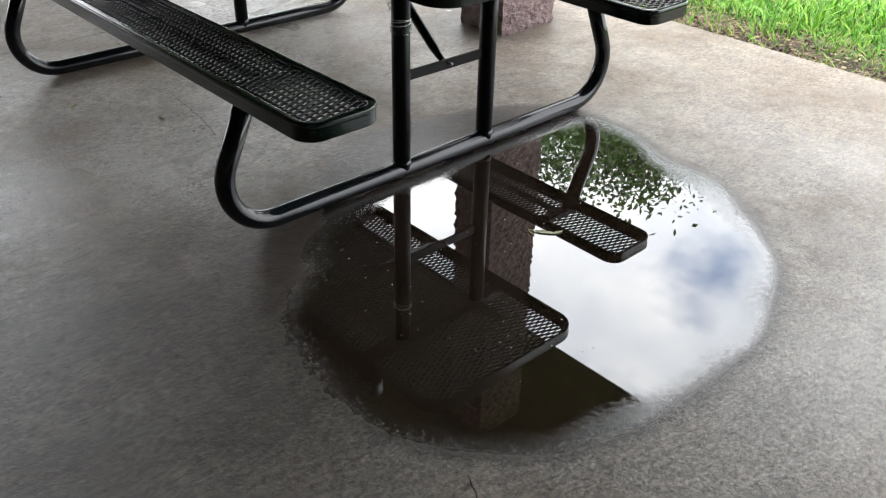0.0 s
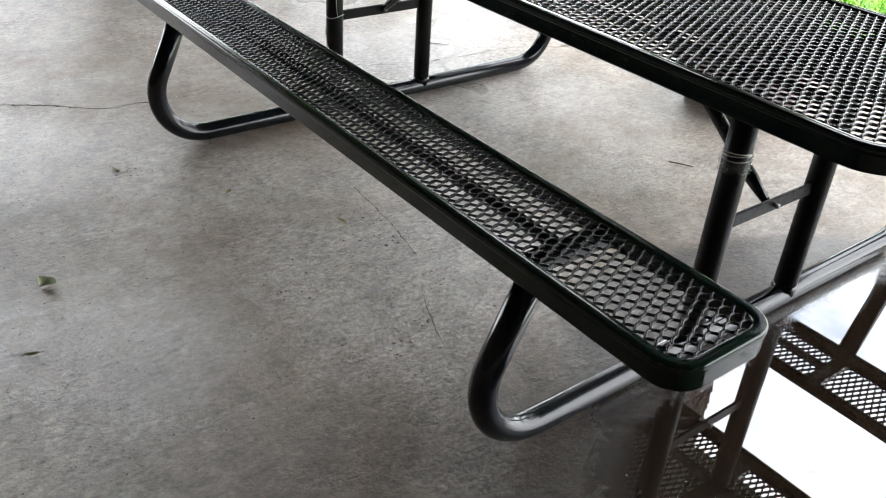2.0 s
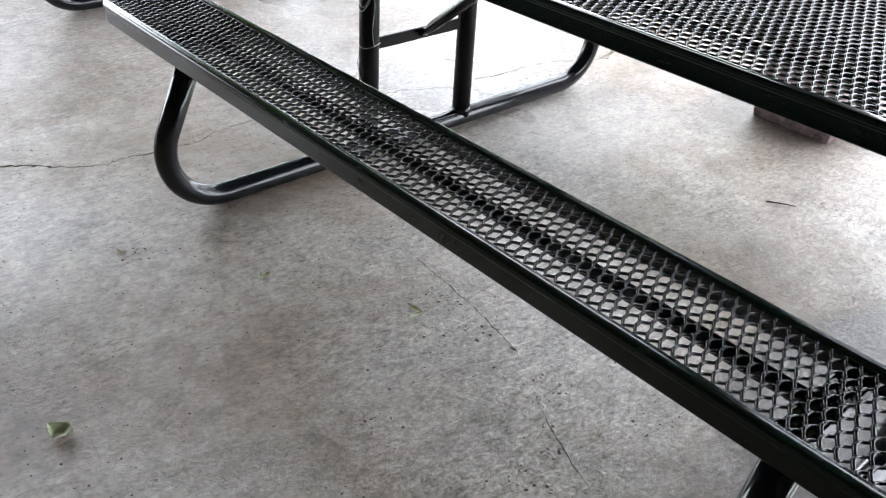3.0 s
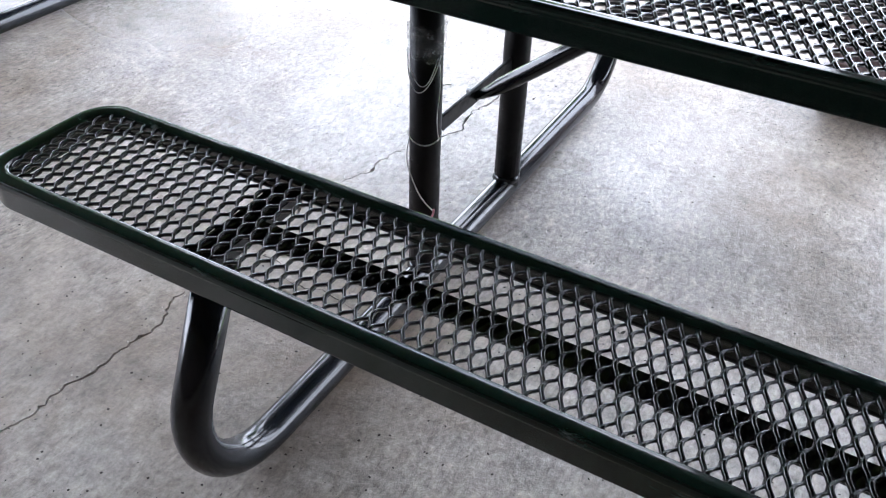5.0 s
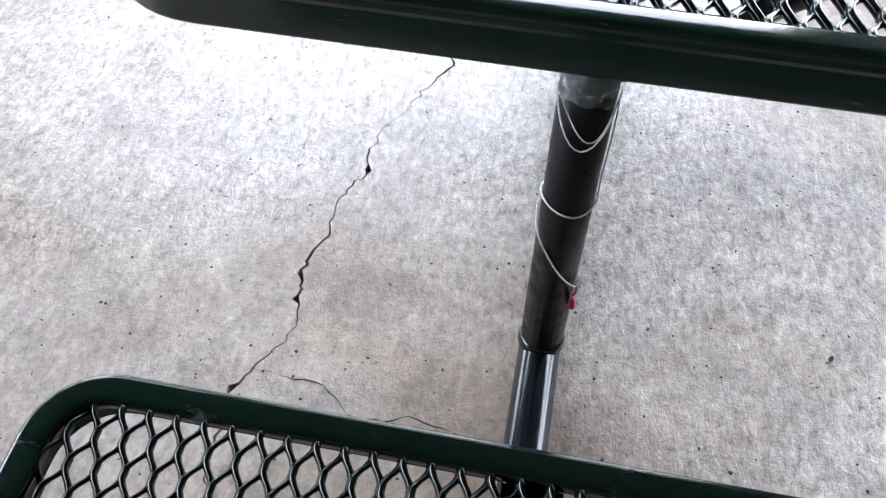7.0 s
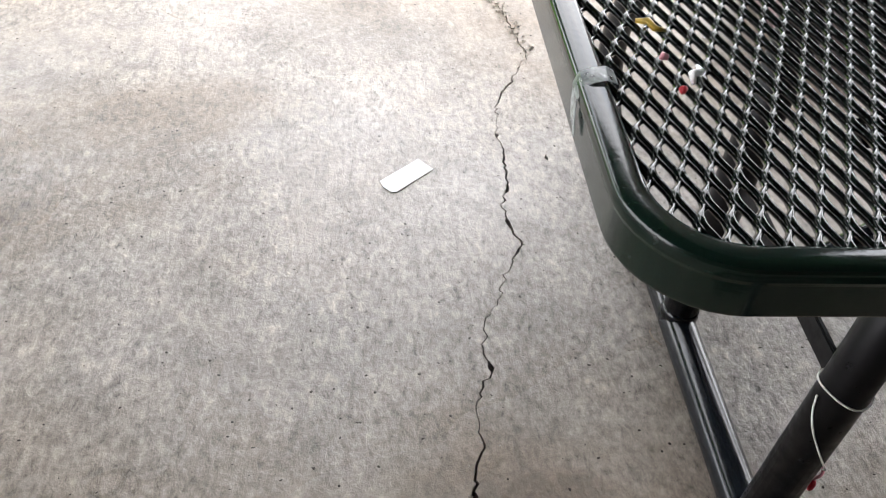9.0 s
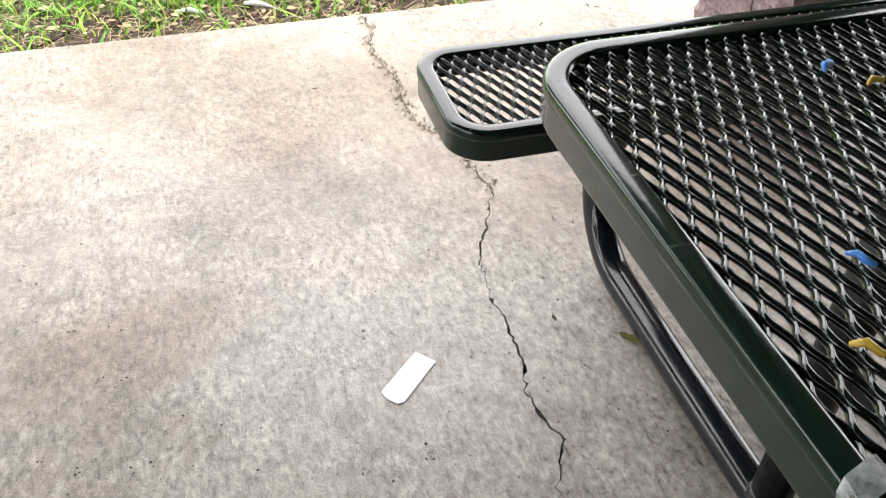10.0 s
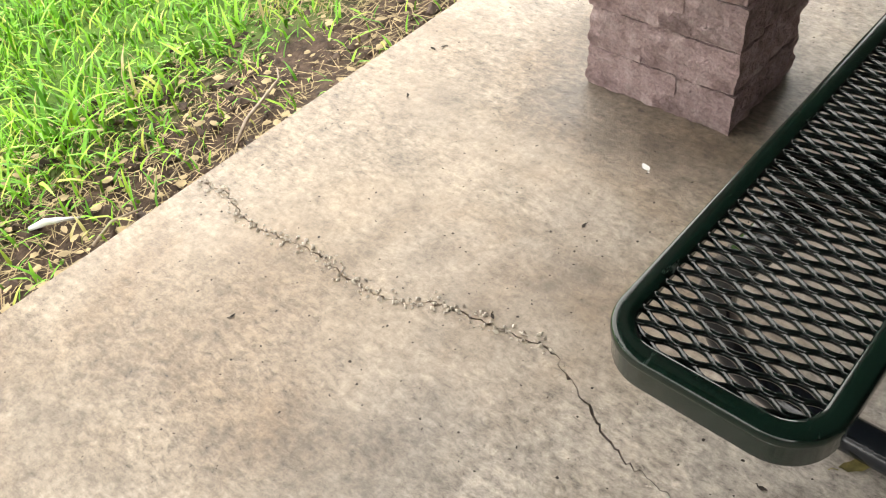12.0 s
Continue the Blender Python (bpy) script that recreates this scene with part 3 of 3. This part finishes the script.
def picnic_table():
    top = new("picnic_table")
    tagged(top, "dark green coated-steel picnic table with mesh top and two benches", "picnic table", "picnic tables")
    tt = put("tabletop", rim("tabletop", HX, TOP_HY, 0.085, M_GREEN), top, "dark green rolled steel edge frame", pose(0, 0, TOP_Z))
    put("mesh_panel", expanded("top_mesh", HX, TOP_HY, 0.085, M_MESH), tt, "black expanded-metal mesh", pose(0, 0, -0.008))
    for y in (-0.19, 0.19):
        put("support_bar", box("top_bar", (2 * UX + 0.3, 0.035, 0.006), M_MESH, 0.001), tt, m=pose(0, y, -0.022))
    for x in (-UX, 0, UX):
        put("cross_bar", box("top_cross", (0.045, 2 * TOP_HY - 0.03, 0.030), M_MESH, 0.004), tt, m=pose(x, 0, -0.035))
    seat_rim = rim("bench_seat", HX, SEAT_HY, 0.06, M_GREEN)
    seat_mesh = expanded("seat_mesh", HX, SEAT_HY, 0.06, M_MESH)
    rail = box("seat_rail", (2 * UX, 0.04, 0.006), M_MESH, 0.001)
    cross = box("seat_cross", (0.046, 2 * SEAT_HY - 0.03, 0.028), M_MESH, 0.004)
    for s in (-1, 1):
        st = put("bench_seat", seat_rim, top, "dark green bench seat with rolled edge", pose(0, s * SEAT_Y, SEAT_Z + (0.016 if s > 0 else 0.0)))
        put("mesh_panel", seat_mesh, st, "black expanded-metal mesh", pose(0, 0, -0.008))
        put("support_bar", rail, st, m=pose(0, 0, -0.026))
        for x in (-UX, UX):
            put("cross_bar", cross, st, m=pose(x, 0, -0.036))
    # one bent tube a side, from seat to seat along the floor
    R, yc, zc = 0.152, 0.675, PIPE + 0.153
    half = [(0, PIPE), (yc * 0.5, PIPE), (yc, PIPE)]
    half += [(yc + R * math.cos(radians(a)), zc + R * math.sin(radians(a))) for a in range(-80, 27, 7)]
    ly, lz = half[-1]
    dy, dz = -math.sin(radians(25)), math.cos(radians(25))
    k = (SEAT_Z - 0.045 - lz) / dz
    half.append((ly + dy * k, lz + dz * k))
    full = [(-y, z) for y, z in reversed(half[1:])] + half
    base = tube("leg_frame", [(0, y, z) for y, z in full], PIPE, M_PIPE, 20)
    post = tube("post", [(0, 0, 0), (0, 0, 0.3), (0, 0, TOP_Z - 0.05 - PIPE)], PIPE, M_POST, 20)
    weld = tube("weld", [(0, 0, -0.004), (0, 0, 0.004), (0, 0, 0.012)], [PIPE + 0.0035, PIPE + 0.002, PIPE + 0.0003], M_PIPE, 20)
    bar = box("brace_bar", (0.008, 2 * UY - 0.05, 0.034), M_POST, 0.002)
    for s in (-1, 1):
        fr = put("leg_frame", base, top, "glossy black bent steel tube", pose(s * UX, 0, 0))
        for y in (-UY, UY):
            put("post", post, fr, m=pose(0, y, PIPE))
            put("weld", weld, fr, m=pose(0, y, 2 * PIPE - 0.006))
        put("brace_bar", bar, fr, m=pose(0, 0, 0.345))
        br = tube("diagonal_brace", [(-s * 0.004, 0, 0.345), (-s * 0.035, 0, 0.365), (-s * 0.06, 0, 0.385), (-s * 0.40, 0, TOP_Z - 0.06), (-s * 0.46, 0, TOP_Z - 0.035)], [0.009, 0.012, 0.016, 0.016, 0.012], M_PIPE, 10)
        put("diagonal_brace", br, fr)
        put("bolt", tube("bolt", [(-0.022, 0, 0), (0.016, 0, 0)], 0.006, M_STEEL, 8), fr, "zinc bolt", pose(0, 0.012, 0.345))
    return top


table = picnic_table()

second = copy_thing(table, pose(-3.33, 0.30, 0))
second["label"] = "dark green coated-steel picnic table farther off on the slab"


# ---- string, film and tape left on the table ----
def on_post(px, py, a, z, gap=0.002):
    return (px + (PIPE + gap) * math.cos(radians(a)), py + (PIPE + gap) * math.sin(radians(a)), z)


def string(name, pts, label, r=0.0013):
    tagged(put(name, tube(name, pts, r, M_WIRE, 6)), label, "string")


def film_wrap(px, py, z0, z1, seed, label):
    """A crumpled band of clear film wound round a post."""
    n, rows = 40, 9
    verts, faces = [], []
    for j in range(rows):
        for i in range(n):
            a = 360 * i / n
            k = 0.004 + 0.0035 * noise.noise((math.cos(radians(a)) * 3, math.sin(radians(a)) * 3, j * 0.9 + seed))
            zz = z0 + (z1 - z0) * j / (rows - 1) + 0.010 * noise.noise((math.cos(radians(a)) * 2, math.sin(radians(a)) * 2, seed + 5.0)) * (1 if j in (0, rows - 1) else 0.3)
            verts.append(on_post(px, py, a, zz, max(0.0012, k)))
    for j in range(rows - 1):
        for i in range(n):
            faces.append((j * n + i, j * n + (i + 1) % n, (j + 1) * n + (i + 1) % n, (j + 1) * n + i))
    tagged(put("film_wrap", mesh("film_wrap", verts, faces, M_FILM)), label, "plastic film", "film scraps")


PA, PB = (-UX, -UY), (UX, -UY)
string("string_loop", [on_post(*PA, a, 0.350 + 0.005 * math.sin(radians(a * 2 + 40))) for a in range(0, 361, 15)], "thin white string loop tied round a table post")
string("string_tail", [on_post(*PA, 186 + 142 * f, 0.338 - 0.135 * f ** 0.8, 0.0025 + 0.002 * math.sin(f * 9)) for f in [i / 16 for i in range(17)]], "loose white string end hanging down the post")
string("string_loop", [on_post(*PA, 200 + 150 * f, 0.515 - 0.066 * math.sin(math.pi * f), 0.003) for f in [i / 14 for i in range(15)]], "slack thin string sagging from the film wrap", 0.0009)
string("string_loop", [on_post(*PA, 215 + 120 * f, 0.512 - 0.050 * math.sin(math.pi * f ** 1.4), 0.004) for f in [i / 14 for i in range(15)]], "slack thin string sagging from the film wrap", 0.0008)
string("string_tail", [on_post(*PA, 345 + 6 * math.sin(f * 7), 0.50 - 0.15 * f, 0.003) for f in [i / 10 for i in range(11)]], "loose thin string hanging straight down the post", 0.0008)
for dz in (0.0, 0.007, 0.011):
    string("string_loop", [on_post(*PB, a, 0.518 + dz + 0.004 * math.sin(radians(a + 300 * dz * 40))) for a in range(0, 361, 15)], "white string tied round a table post")
film_wrap(*PA, 0.508, 0.570, 1.0, "crumpled clear plastic film wound round a table post")
film_wrap(*PB, 0.487, 0.520, 7.0, "torn clear plastic film wound round a table post")


def tag():
    top = new("red_tag")
    x, y, z = on_post(*PA, 330, 0.196, 0.004)
    top.matrix_basis = pose(x, y, z)
    tagged(top, "small red and pink plastic tag hanging on a string", "tag")
    put("clip", tube("clip", [(0.002 * math.sin(i * 0.9), 0.002 * math.cos(i * 0.9), 0.008 - 0.004 * i) for i in range(8)], 0.0022, M_PINK, 6), top, "pink plastic clip")
    put("bead", tube("bead", [(0, 0, -0.020), (0, 0, -0.026), (0.001, 0, -0.036), (0.001, 0, -0.042)], [0.002, 0.0042, 0.0042, 0.002], M_RED, 8), top, "red plastic bead")


tag()


def strip(name, path, width, mat, thick=0.0008):
    """A thin band that follows a path of (place, side) pairs."""
    verts, faces = [], []
    for p, side in path:
        p, side = Vector(p), Vector(side).normalized() * width / 2
        verts += [p - side, p + side]
    n = len(path)
    faces = [(2 * i, 2 * i + 1, 2 * i + 3, 2 * i + 2) for i in range(n - 1)]
    me = mesh(name, verts, faces, mat)
    ob = new(name, me)
    mod = ob.modifiers.new("thickness", "SOLIDIFY")
    mod.thickness, mod.offset = thick, 1.0
    return ob


tape = strip("tape", [((-HX + 0.031, -0.150, TOP_Z - 0.004), (0, 1, 0)), ((-HX + 0.022, -0.153, TOP_Z + 0.0012), (0.1, 1, 0)), ((-HX + 0.010, -0.157, TOP_Z + 0.0014), (0.1, 1, 0.05)),
                      ((-HX + 0.001, -0.160, TOP_Z - 0.001), (0, 1, 0.1)), ((-HX - 0.0030, -0.163, TOP_Z - 0.010), (0, 1, 0.2)), ((-HX - 0.0032, -0.169, TOP_Z - 0.024), (0, 1, 0.3)), ((-HX - 0.0022, -0.174, TOP_Z - 0.036), (0, 1, 0.3))], 0.021, M_TAPE)
tagged(tape, "torn strip of clear tape stuck over the table edge", "tape")
scrap = strip("film_scrap", [((-UX - 0.026, -UY - 0.006, 0.672), (0, 1, 0.3)), ((-UX + 0.034, -UY - 0.012, 0.655), (0.4, 1, 0.2)), ((-UX + 0.052, -UY - 0.02, 0.635), (0.2, 1, 0.8))], 0.018, M_FILM)
tagged(scrap, "torn scrap of clear film under the tabletop", "plastic film", "film scraps")
scrap = strip("film_scrap", [((UX - 0.030, -UY - 0.012, 0.665), (0, 1, 0.3)), ((UX - 0.040, -UY - 0.018, 0.62), (0.3, 1, 0.2)), ((UX - 0.033, -UY - 0.012, 0.575), (0.5, 1, 0.1)), ((UX - 0.0315, -UY - 0.004, 0.55), (0.2, 1, 0))], 0.024, M_FILM)
tagged(scrap, "torn scrap of clear film hanging beside a post", "plastic film", "film scraps")


# ---- litter ----
def leaf(x, y, size, turn, mat, label, seed, z=0.0, curl=0.25, slim=0.45):
    """A curled leaf: a bent, pointed blade with a stalk."""
    rnd = random.Random(seed)
    verts, faces = [], []
    n = 7
    for i in range(n):
        f = i / (n - 1)
        w = slim * size * math.sin(math.pi * min(0.97, f * 0.94 + 0.03)) ** 0.8 / 2
        for s in (-1, 0, 1):
            verts.append(((f - 0.5) * size, s * w * rnd.uniform(0.75, 1.1), 0.0015 + curl * size * (0.25 * abs(s) + 0.35 * (2 * f - 1) ** 2) * rnd.uniform(0.6, 1.2)))
    for i in range(n - 1):
        for s in (0, 1):
            faces.append((3 * i + s, 3 * i + s + 1, 3 * i + s + 4, 3 * i + s + 3))
    v2, f2 = tube_data([(-size * 0.5, 0, 0.002), (-size * 0.62, 0.004, 0.003), (-size * 0.74, 0.002, 0.004)], 0.0008, 5)
    o = len(verts)
    verts += v2
    faces += [tuple(i + o for i in f) for f in f2]
    ob = put("fallen_leaf", mesh("fallen_leaf", verts, faces, mat, True), m=pose(x, y, z, 0, 0, turn))
    tagged(ob, label, "leaf", "fallen leaves")


leaf(-0.231, -1.348, 0.052, 35, M_LEAFG, "crumpled pale green leaf lying on the concrete", 1, curl=0.6, slim=0.8)
leaf(-0.12, -0.573, 0.035, 10, M_LEAF, "small dry brown leaf lying on the concrete", 2)
leaf(0.023, -1.454, 0.036, 70, M_LEAF, "small dry grey-brown leaf lying on the concrete", 3)
leaf(-0.441, -0.775, 0.030, 120, M_LEAF, "small dry brown leaf lying on the concrete", 4)
leaf(-0.737, -1.004, 0.030, 20, M_LEAF, "small dry brown leaf lying on the concrete", 5)
leaf(-0.445, -0.787, 0.030, 160, M_LEAFG, "small yellow-green leaf lying under the bench", 6)
leaf(-0.105, -0.585, 0.028, 80, M_LEAFG, "small yellow-green leaf lying under the bench", 7)
leaf(-0.834, 0.561, 0.060, -40, M_LEAF, "dry yellowish leaf lying beside the leg tube", 8, slim=0.4)
leaf(-0.444, 1.173, 0.026, 60, M_PAPER, "small pale leaf scrap lying beside the pillar", 9, slim=0.6, curl=0.1)
leaf(1.361, -0.103, 0.060, 38, M_LEAFG, "green leaf floating on the puddle", 10, 0.004, 0.05, 0.30)
leaf(1.391, -0.073, 0.040, 75, M_LEAFG, "green leaf floating on the puddle", 11, 0.004, 0.05, 0.30)
leaf(1.341, -0.133, 0.034, -15, M_LEAF, "brown leaf floating on the puddle", 12, 0.004, 0.05, 0.30)
for i, (x, y) in enumerate([(-1.227, 1.561), (-0.538, 1.762), (-0.359, 1.845), (-0.338, 1.827), (-0.656, 1.176), (-0.937, 1.173), (-0.951, 0.65), (0.392, -0.644), (0.122, -0.495), (-0.4, -0.116), (1.054, -0.615), (1.63, -0.642)]):
    leaf(x, y, 0.014, i * 47, M_CRACK, "dark bit of plant debris lying on the concrete", 20 + i, 0.003 if x > 0.9 else 0.0, 0.2, 0.5)

pv, pf = prism([(-0.056, -0.016), (-0.046, -0.024), (0.010, -0.022), (0.058, -0.021), (0.057, 0.022), (-0.05, 0.021), (-0.057, 0.004)], 0.0, 0.0012)
pme = mesh("paper_scrap", pv, pf, M_PAPER)
tagged(put("paper_scrap", pme, m=pose(-1.246, 0.582, 0.001, 0, 0, 42)), "small white paper strip lying on the concrete", "paper")


def bit(x, y, mat, label, size=0.02, turn=0):
    pts = [(-size, 0, 0), (-size * 0.3, size * 0.3, 0.002), (size * 0.4, -size * 0.1, 0.001), (size, size * 0.3, 0.0)]
    ob = put("plastic_scrap", tube("plastic_scrap", pts, [0.002, 0.0035, 0.003, 0.0015], mat, 6), m=pose(x, y, TOP_Z - 0.0005, 0, 0, turn))
    tagged(ob, label, "plastic scrap", "scraps on the table")


bit(-1.056, 0.008, M_BLUE, "small blue plastic scrap caught in the table mesh", 0.011, 120)
bit(-1.108, -0.072, M_YELLOW, "small yellow plastic scrap caught in the table mesh", 0.014, -40)
bit(-1.086, -0.147, M_PAPER, "small white scrap caught in the table mesh", 0.014, 60)
bit(-1.108, -0.123, M_PINK, "tiny pink plastic scrap caught in the table mesh", 0.004, 20)
bit(-1.105, -0.171, M_RED, "tiny red plastic scrap caught in the table mesh", 0.004, 70)
bit(-0.877, 0.224, M_YELLOW, "small yellow plastic scrap caught in the table mesh", 0.012, 10)
bit(-0.905, 0.262, M_BLUE, "small blue plastic scrap caught in the table mesh", 0.012, 40)


def twig(pts, r, label, mat=M_TWIG):
    tagged(put("twig", tube("twig", pts, r, mat, 6)), label, "twig", "twigs")


twig([(-0.879, 1.996, -0.02), (-0.818, 2.032, -0.01), (-0.737, 2.067, -0.012), (-0.667, 2.084, 0.0), (-0.646, 2.113, 0.008)], [0.004, 0.005, 0.004, 0.003, 0.002], "pale bare twig lying on the soil")
twig([(-1.278, 1.992, -0.03), (-1.217, 2.006, -0.015), (-1.147, 1.991, -0.02)], [0.004, 0.0035, 0.002], "short pale twig lying on the soil")
twig([(-1.337, 2.161, -0.030), (-1.307, 2.14, -0.022), (-1.277, 2.115, -0.022), (-1.247, 2.093, -0.028)], [0.005, 0.009, 0.005, 0.002], "white plastic scrap lying on the soil", M_PAPER)
twig([(-1.539, 2.152, -0.030), (-1.499, 2.137, -0.022), (-1.459, 2.111, -0.026)], [0.004, 0.008, 0.003], "white plastic scrap lying on the soil", M_PAPER)
twig([(-0.844, 0.191, 0.001), (-0.851, 0.181, 0.006), (-0.847, 0.166, 0.004), (-0.835, 0.156, 0.001)], 0.0012, "thin pale grass stalk lying on the concrete")


twig([(0.102, 0.575, 0.002), (0.1405, 0.5965, 0.004), (0.171, 0.618, 0.002)], [0.0018, 0.0020, 0.0012], "thin dark twig lying on the concrete", M_BARK)


# ---- trees beyond the lawn ----
def tree(x, y, h, seed):
    rnd = random.Random(seed)
    top = new("tree")
    top.matrix_basis = pose(x, y, -0.05)
    tagged(top, "broad leafy green tree standing beyond the lawn", "tree", "trees beyond the lawn")
    v, f = tube_data([(0, 0, 0), (0.05, 0, h * 0.2), (-0.05, 0.1, h * 0.45), (0, 0, h * 0.8)], [0.32, 0.24, 0.18, 0.05], 10)
    tips = []
    for i in range(11):
        a, z0 = rnd.uniform(0, 6.28), h * rnd.uniform(0.25, 0.7)
        ln = h * rnd.uniform(0.22, 0.42)
        mid = (math.cos(a) * ln * 0.5, math.sin(a) * ln * 0.5, z0 + ln * 0.3)
        end = (math.cos(a) * ln, math.sin(a) * ln, z0 + ln * rnd.uniform(0.3, 0.7))
        v2, f2 = tube_data([(0, 0, z0), mid, end], [0.10, 0.06, 0.02], 6)
        f += [tuple(k + len(v) for k in ff_) for ff_ in f2]
        v += v2
        tips += [mid, end, end]
    tips.append((0, 0, h * 0.88))
    put("trunk", mesh("trunk", v, f, M_BARK, True), top)
    lv_, lf_ = [], []
    for _ in range(30000):
        c = rnd.choice(tips)
        p = Vector(c) + Vector((rnd.gauss(0, 1), rnd.gauss(0, 1), rnd.gauss(0, 0.8))) * h * 0.060
        d = Vector((rnd.uniform(-1, 1), rnd.uniform(-1, 1), rnd.uniform(-0.7, 0.7))).normalized()
        e = d.orthogonal().normalized()
        sz = rnd.uniform(0.05, 0.10)
        b = len(lv_)
        lv_ += [p - d * sz, p + e * sz * 0.45, p + d * sz, p - e * sz * 0.45]
        lf_.append((b, b + 1, b + 2, b + 3))
    put("crown", mesh("crown", lv_, lf_, M_LEAVES), top, "crown of small green leaves")


for i, (x, y, h) in enumerate([(-8.5, 12.0, 8.6), (-13.0, 8.5, 9.0), (-8.0, 17.5, 9.0), (-17, 15, 11)]):
    tree(x, y, h, 40 + i)


# ---- crumbs of concrete along the crack ----
def pieces(name, count, area, size, flat, mat, seed, base):
    """Loose lumps or flakes, each a small uneven stone-like body."""
    rnd = random.Random(seed)
    verts, faces = [], []
    x0, x1, y0, y1 = area
    for _ in range(count):
        x, y = rnd.uniform(x0, x1), y0 + (y1 - y0) * rnd.random() ** 1.5
        r = rnd.uniform(*size)
        c = Vector((x, y, base + r * flat * 0.5))
        a0 = rnd.uniform(0, 6.28)
        ax = rnd.uniform(0.35, 1.0)
        b = len(verts)
        for k in range(6):
            a = k * 1.047 + rnd.uniform(-0.3, 0.3)
            u, v = math.cos(a) * r * rnd.uniform(0.7, 1.2), math.sin(a) * r * ax * rnd.uniform(0.7, 1.2)
            verts.append(c + Vector((u * math.cos(a0) - v * math.sin(a0), u * math.sin(a0) + v * math.cos(a0), rnd.uniform(-0.3, 0.3) * r * flat)))
        verts += [c + Vector((rnd.uniform(-0.3, 0.3) * r, rnd.uniform(-0.3, 0.3) * r, r * flat)), c - Vector((0, 0, r * flat))]
        for k in range(6):
            faces += [(b + k, b + (k + 1) % 6, b + 6), (b + (k + 1) % 6, b + k, b + 7)]
    return mesh(name, verts, faces, mat)


clods = put("soil_clods", pieces("soil_clods", 1500, (-3.0, 2.6, 1.95, 2.5), (0.004, 0.022), 0.55, M_CLOD, 91, -0.045))
tagged(clods, "wet dark brown clods of soil along the slab", "soil", kind="stuff")
flakes = put("leaf_litter", pieces("leaf_litter", 750, (-3.0, 2.6, 1.96, 2.45), (0.004, 0.017), 0.10, M_LITTER, 92, -0.028))
tagged(flakes, "pale dry leaf flakes and chips lying on the soil", "leaf litter", kind="stuff")
pits = put("floor_grit", pieces("floor_grit", 6500, (-2.6, 1.9, -1.8, 1.9), (0.0008, 0.0034), 0.22, M_CRACK, 93, 0.0), )
tagged(pits, "dark grit scattered over the concrete slab", "grit", kind="stuff")

SPALLS = [(-0.113, -0.481), (0.01, -0.502), (0.243, -0.5), (0.365, -0.633), (0.474, -0.439), (0.413, -0.745), (-0.721, -0.981), (0.144, -0.86)]
for i, (x, y) in enumerate(SPALLS):
    ob = put("floor_chips", pieces("floor_chips", 16, (x - 0.05, x + 0.05, y - 0.035, y + 0.035), (0.001, 0.0055), 0.18, M_CLOD, 120 + i, 0.0))
    tagged(ob, "cluster of dark flakes and chips on the concrete", "chips", "floor chips", "stuff")

specks = put("floating_specks", pieces("floating_specks", 70, (0.95, 1.85, -0.75, 0.45), (0.0008, 0.0024), 0.4, M_PAPER, 94, 0.0031))
tagged(specks, "tiny pale specks floating on the puddle", "specks", kind="stuff")


def drops():
    """Rain drops left standing in the table mesh."""
    rnd = random.Random(5)
    verts, faces = [], []
    for _ in range(100):
        x, y = rnd.uniform(-1.08, 0.95), rnd.gauss(0.20, 0.06)
        r = rnd.uniform(0.0011, 0.0023)
        b = len(verts)
        for k in range(8):
            verts.append((x + r * math.cos(k * 0.7854), y + r * math.sin(k * 0.7854) * 1.4, TOP_Z - 0.0055))
        for k in range(8):
            verts.append((x + 0.6 * r * math.cos(k * 0.7854), y + 0.84 * r * math.sin(k * 0.7854), TOP_Z - 0.0055 + r * 0.7))
        verts.append((x, y, TOP_Z - 0.0055 + r))
        for k in range(8):
            k2 = (k + 1) % 8
            faces += [(b + k, b + k2, b + 8 + k2, b + 8 + k), (b + 8 + k, b + 8 + k2, b + 16)]
        faces.append(tuple(b + k for k in range(7, -1, -1)))
    tagged(put("water_drops", mesh("water_drops", verts, faces, M_DROP, True)), "clear rain drops standing on the table mesh", "water drops", kind="stuff")


drops()


def rubble():
    rnd = random.Random(77)
    verts, faces = [], []
    for x, y in line:
        many = 3 if y > 1.05 else (1 if rnd.random() < 0.45 else 0)
        for _ in range(many):
            r = rnd.uniform(0.0014, 0.0062) if y > 1.05 else rnd.uniform(0.001, 0.0026)
            c = Vector((x + rnd.gauss(0, 0.009), y + rnd.gauss(0, 0.006), r * 0.4))
            if c.y > SLAB_Y - 0.01:
                continue
            b = len(verts)
            pts = [Vector((rnd.uniform(0.6, 1.2) * math.cos(k * 1.571 + rnd.uniform(-0.4, 0.4)), rnd.uniform(0.6, 1.2) * math.sin(k * 1.571), rnd.uniform(-0.3, 0.2))) * r for k in range(4)]
            verts += [c + p for p in pts] + [c + Vector((0, 0, r * 0.8)), c - Vector((0, 0, r * 0.4))]
            for k in range(4):
                faces += [(b + k, b + (k + 1) % 4, b + 4), (b + (k + 1) % 4, b + k, b + 5)]
    tagged(put("crack_rubble", mesh("crack_rubble", verts, faces, M_CRUMB)), "pale crumbs of concrete scattered along the crack", "rubble", kind="stuff")


rubble()
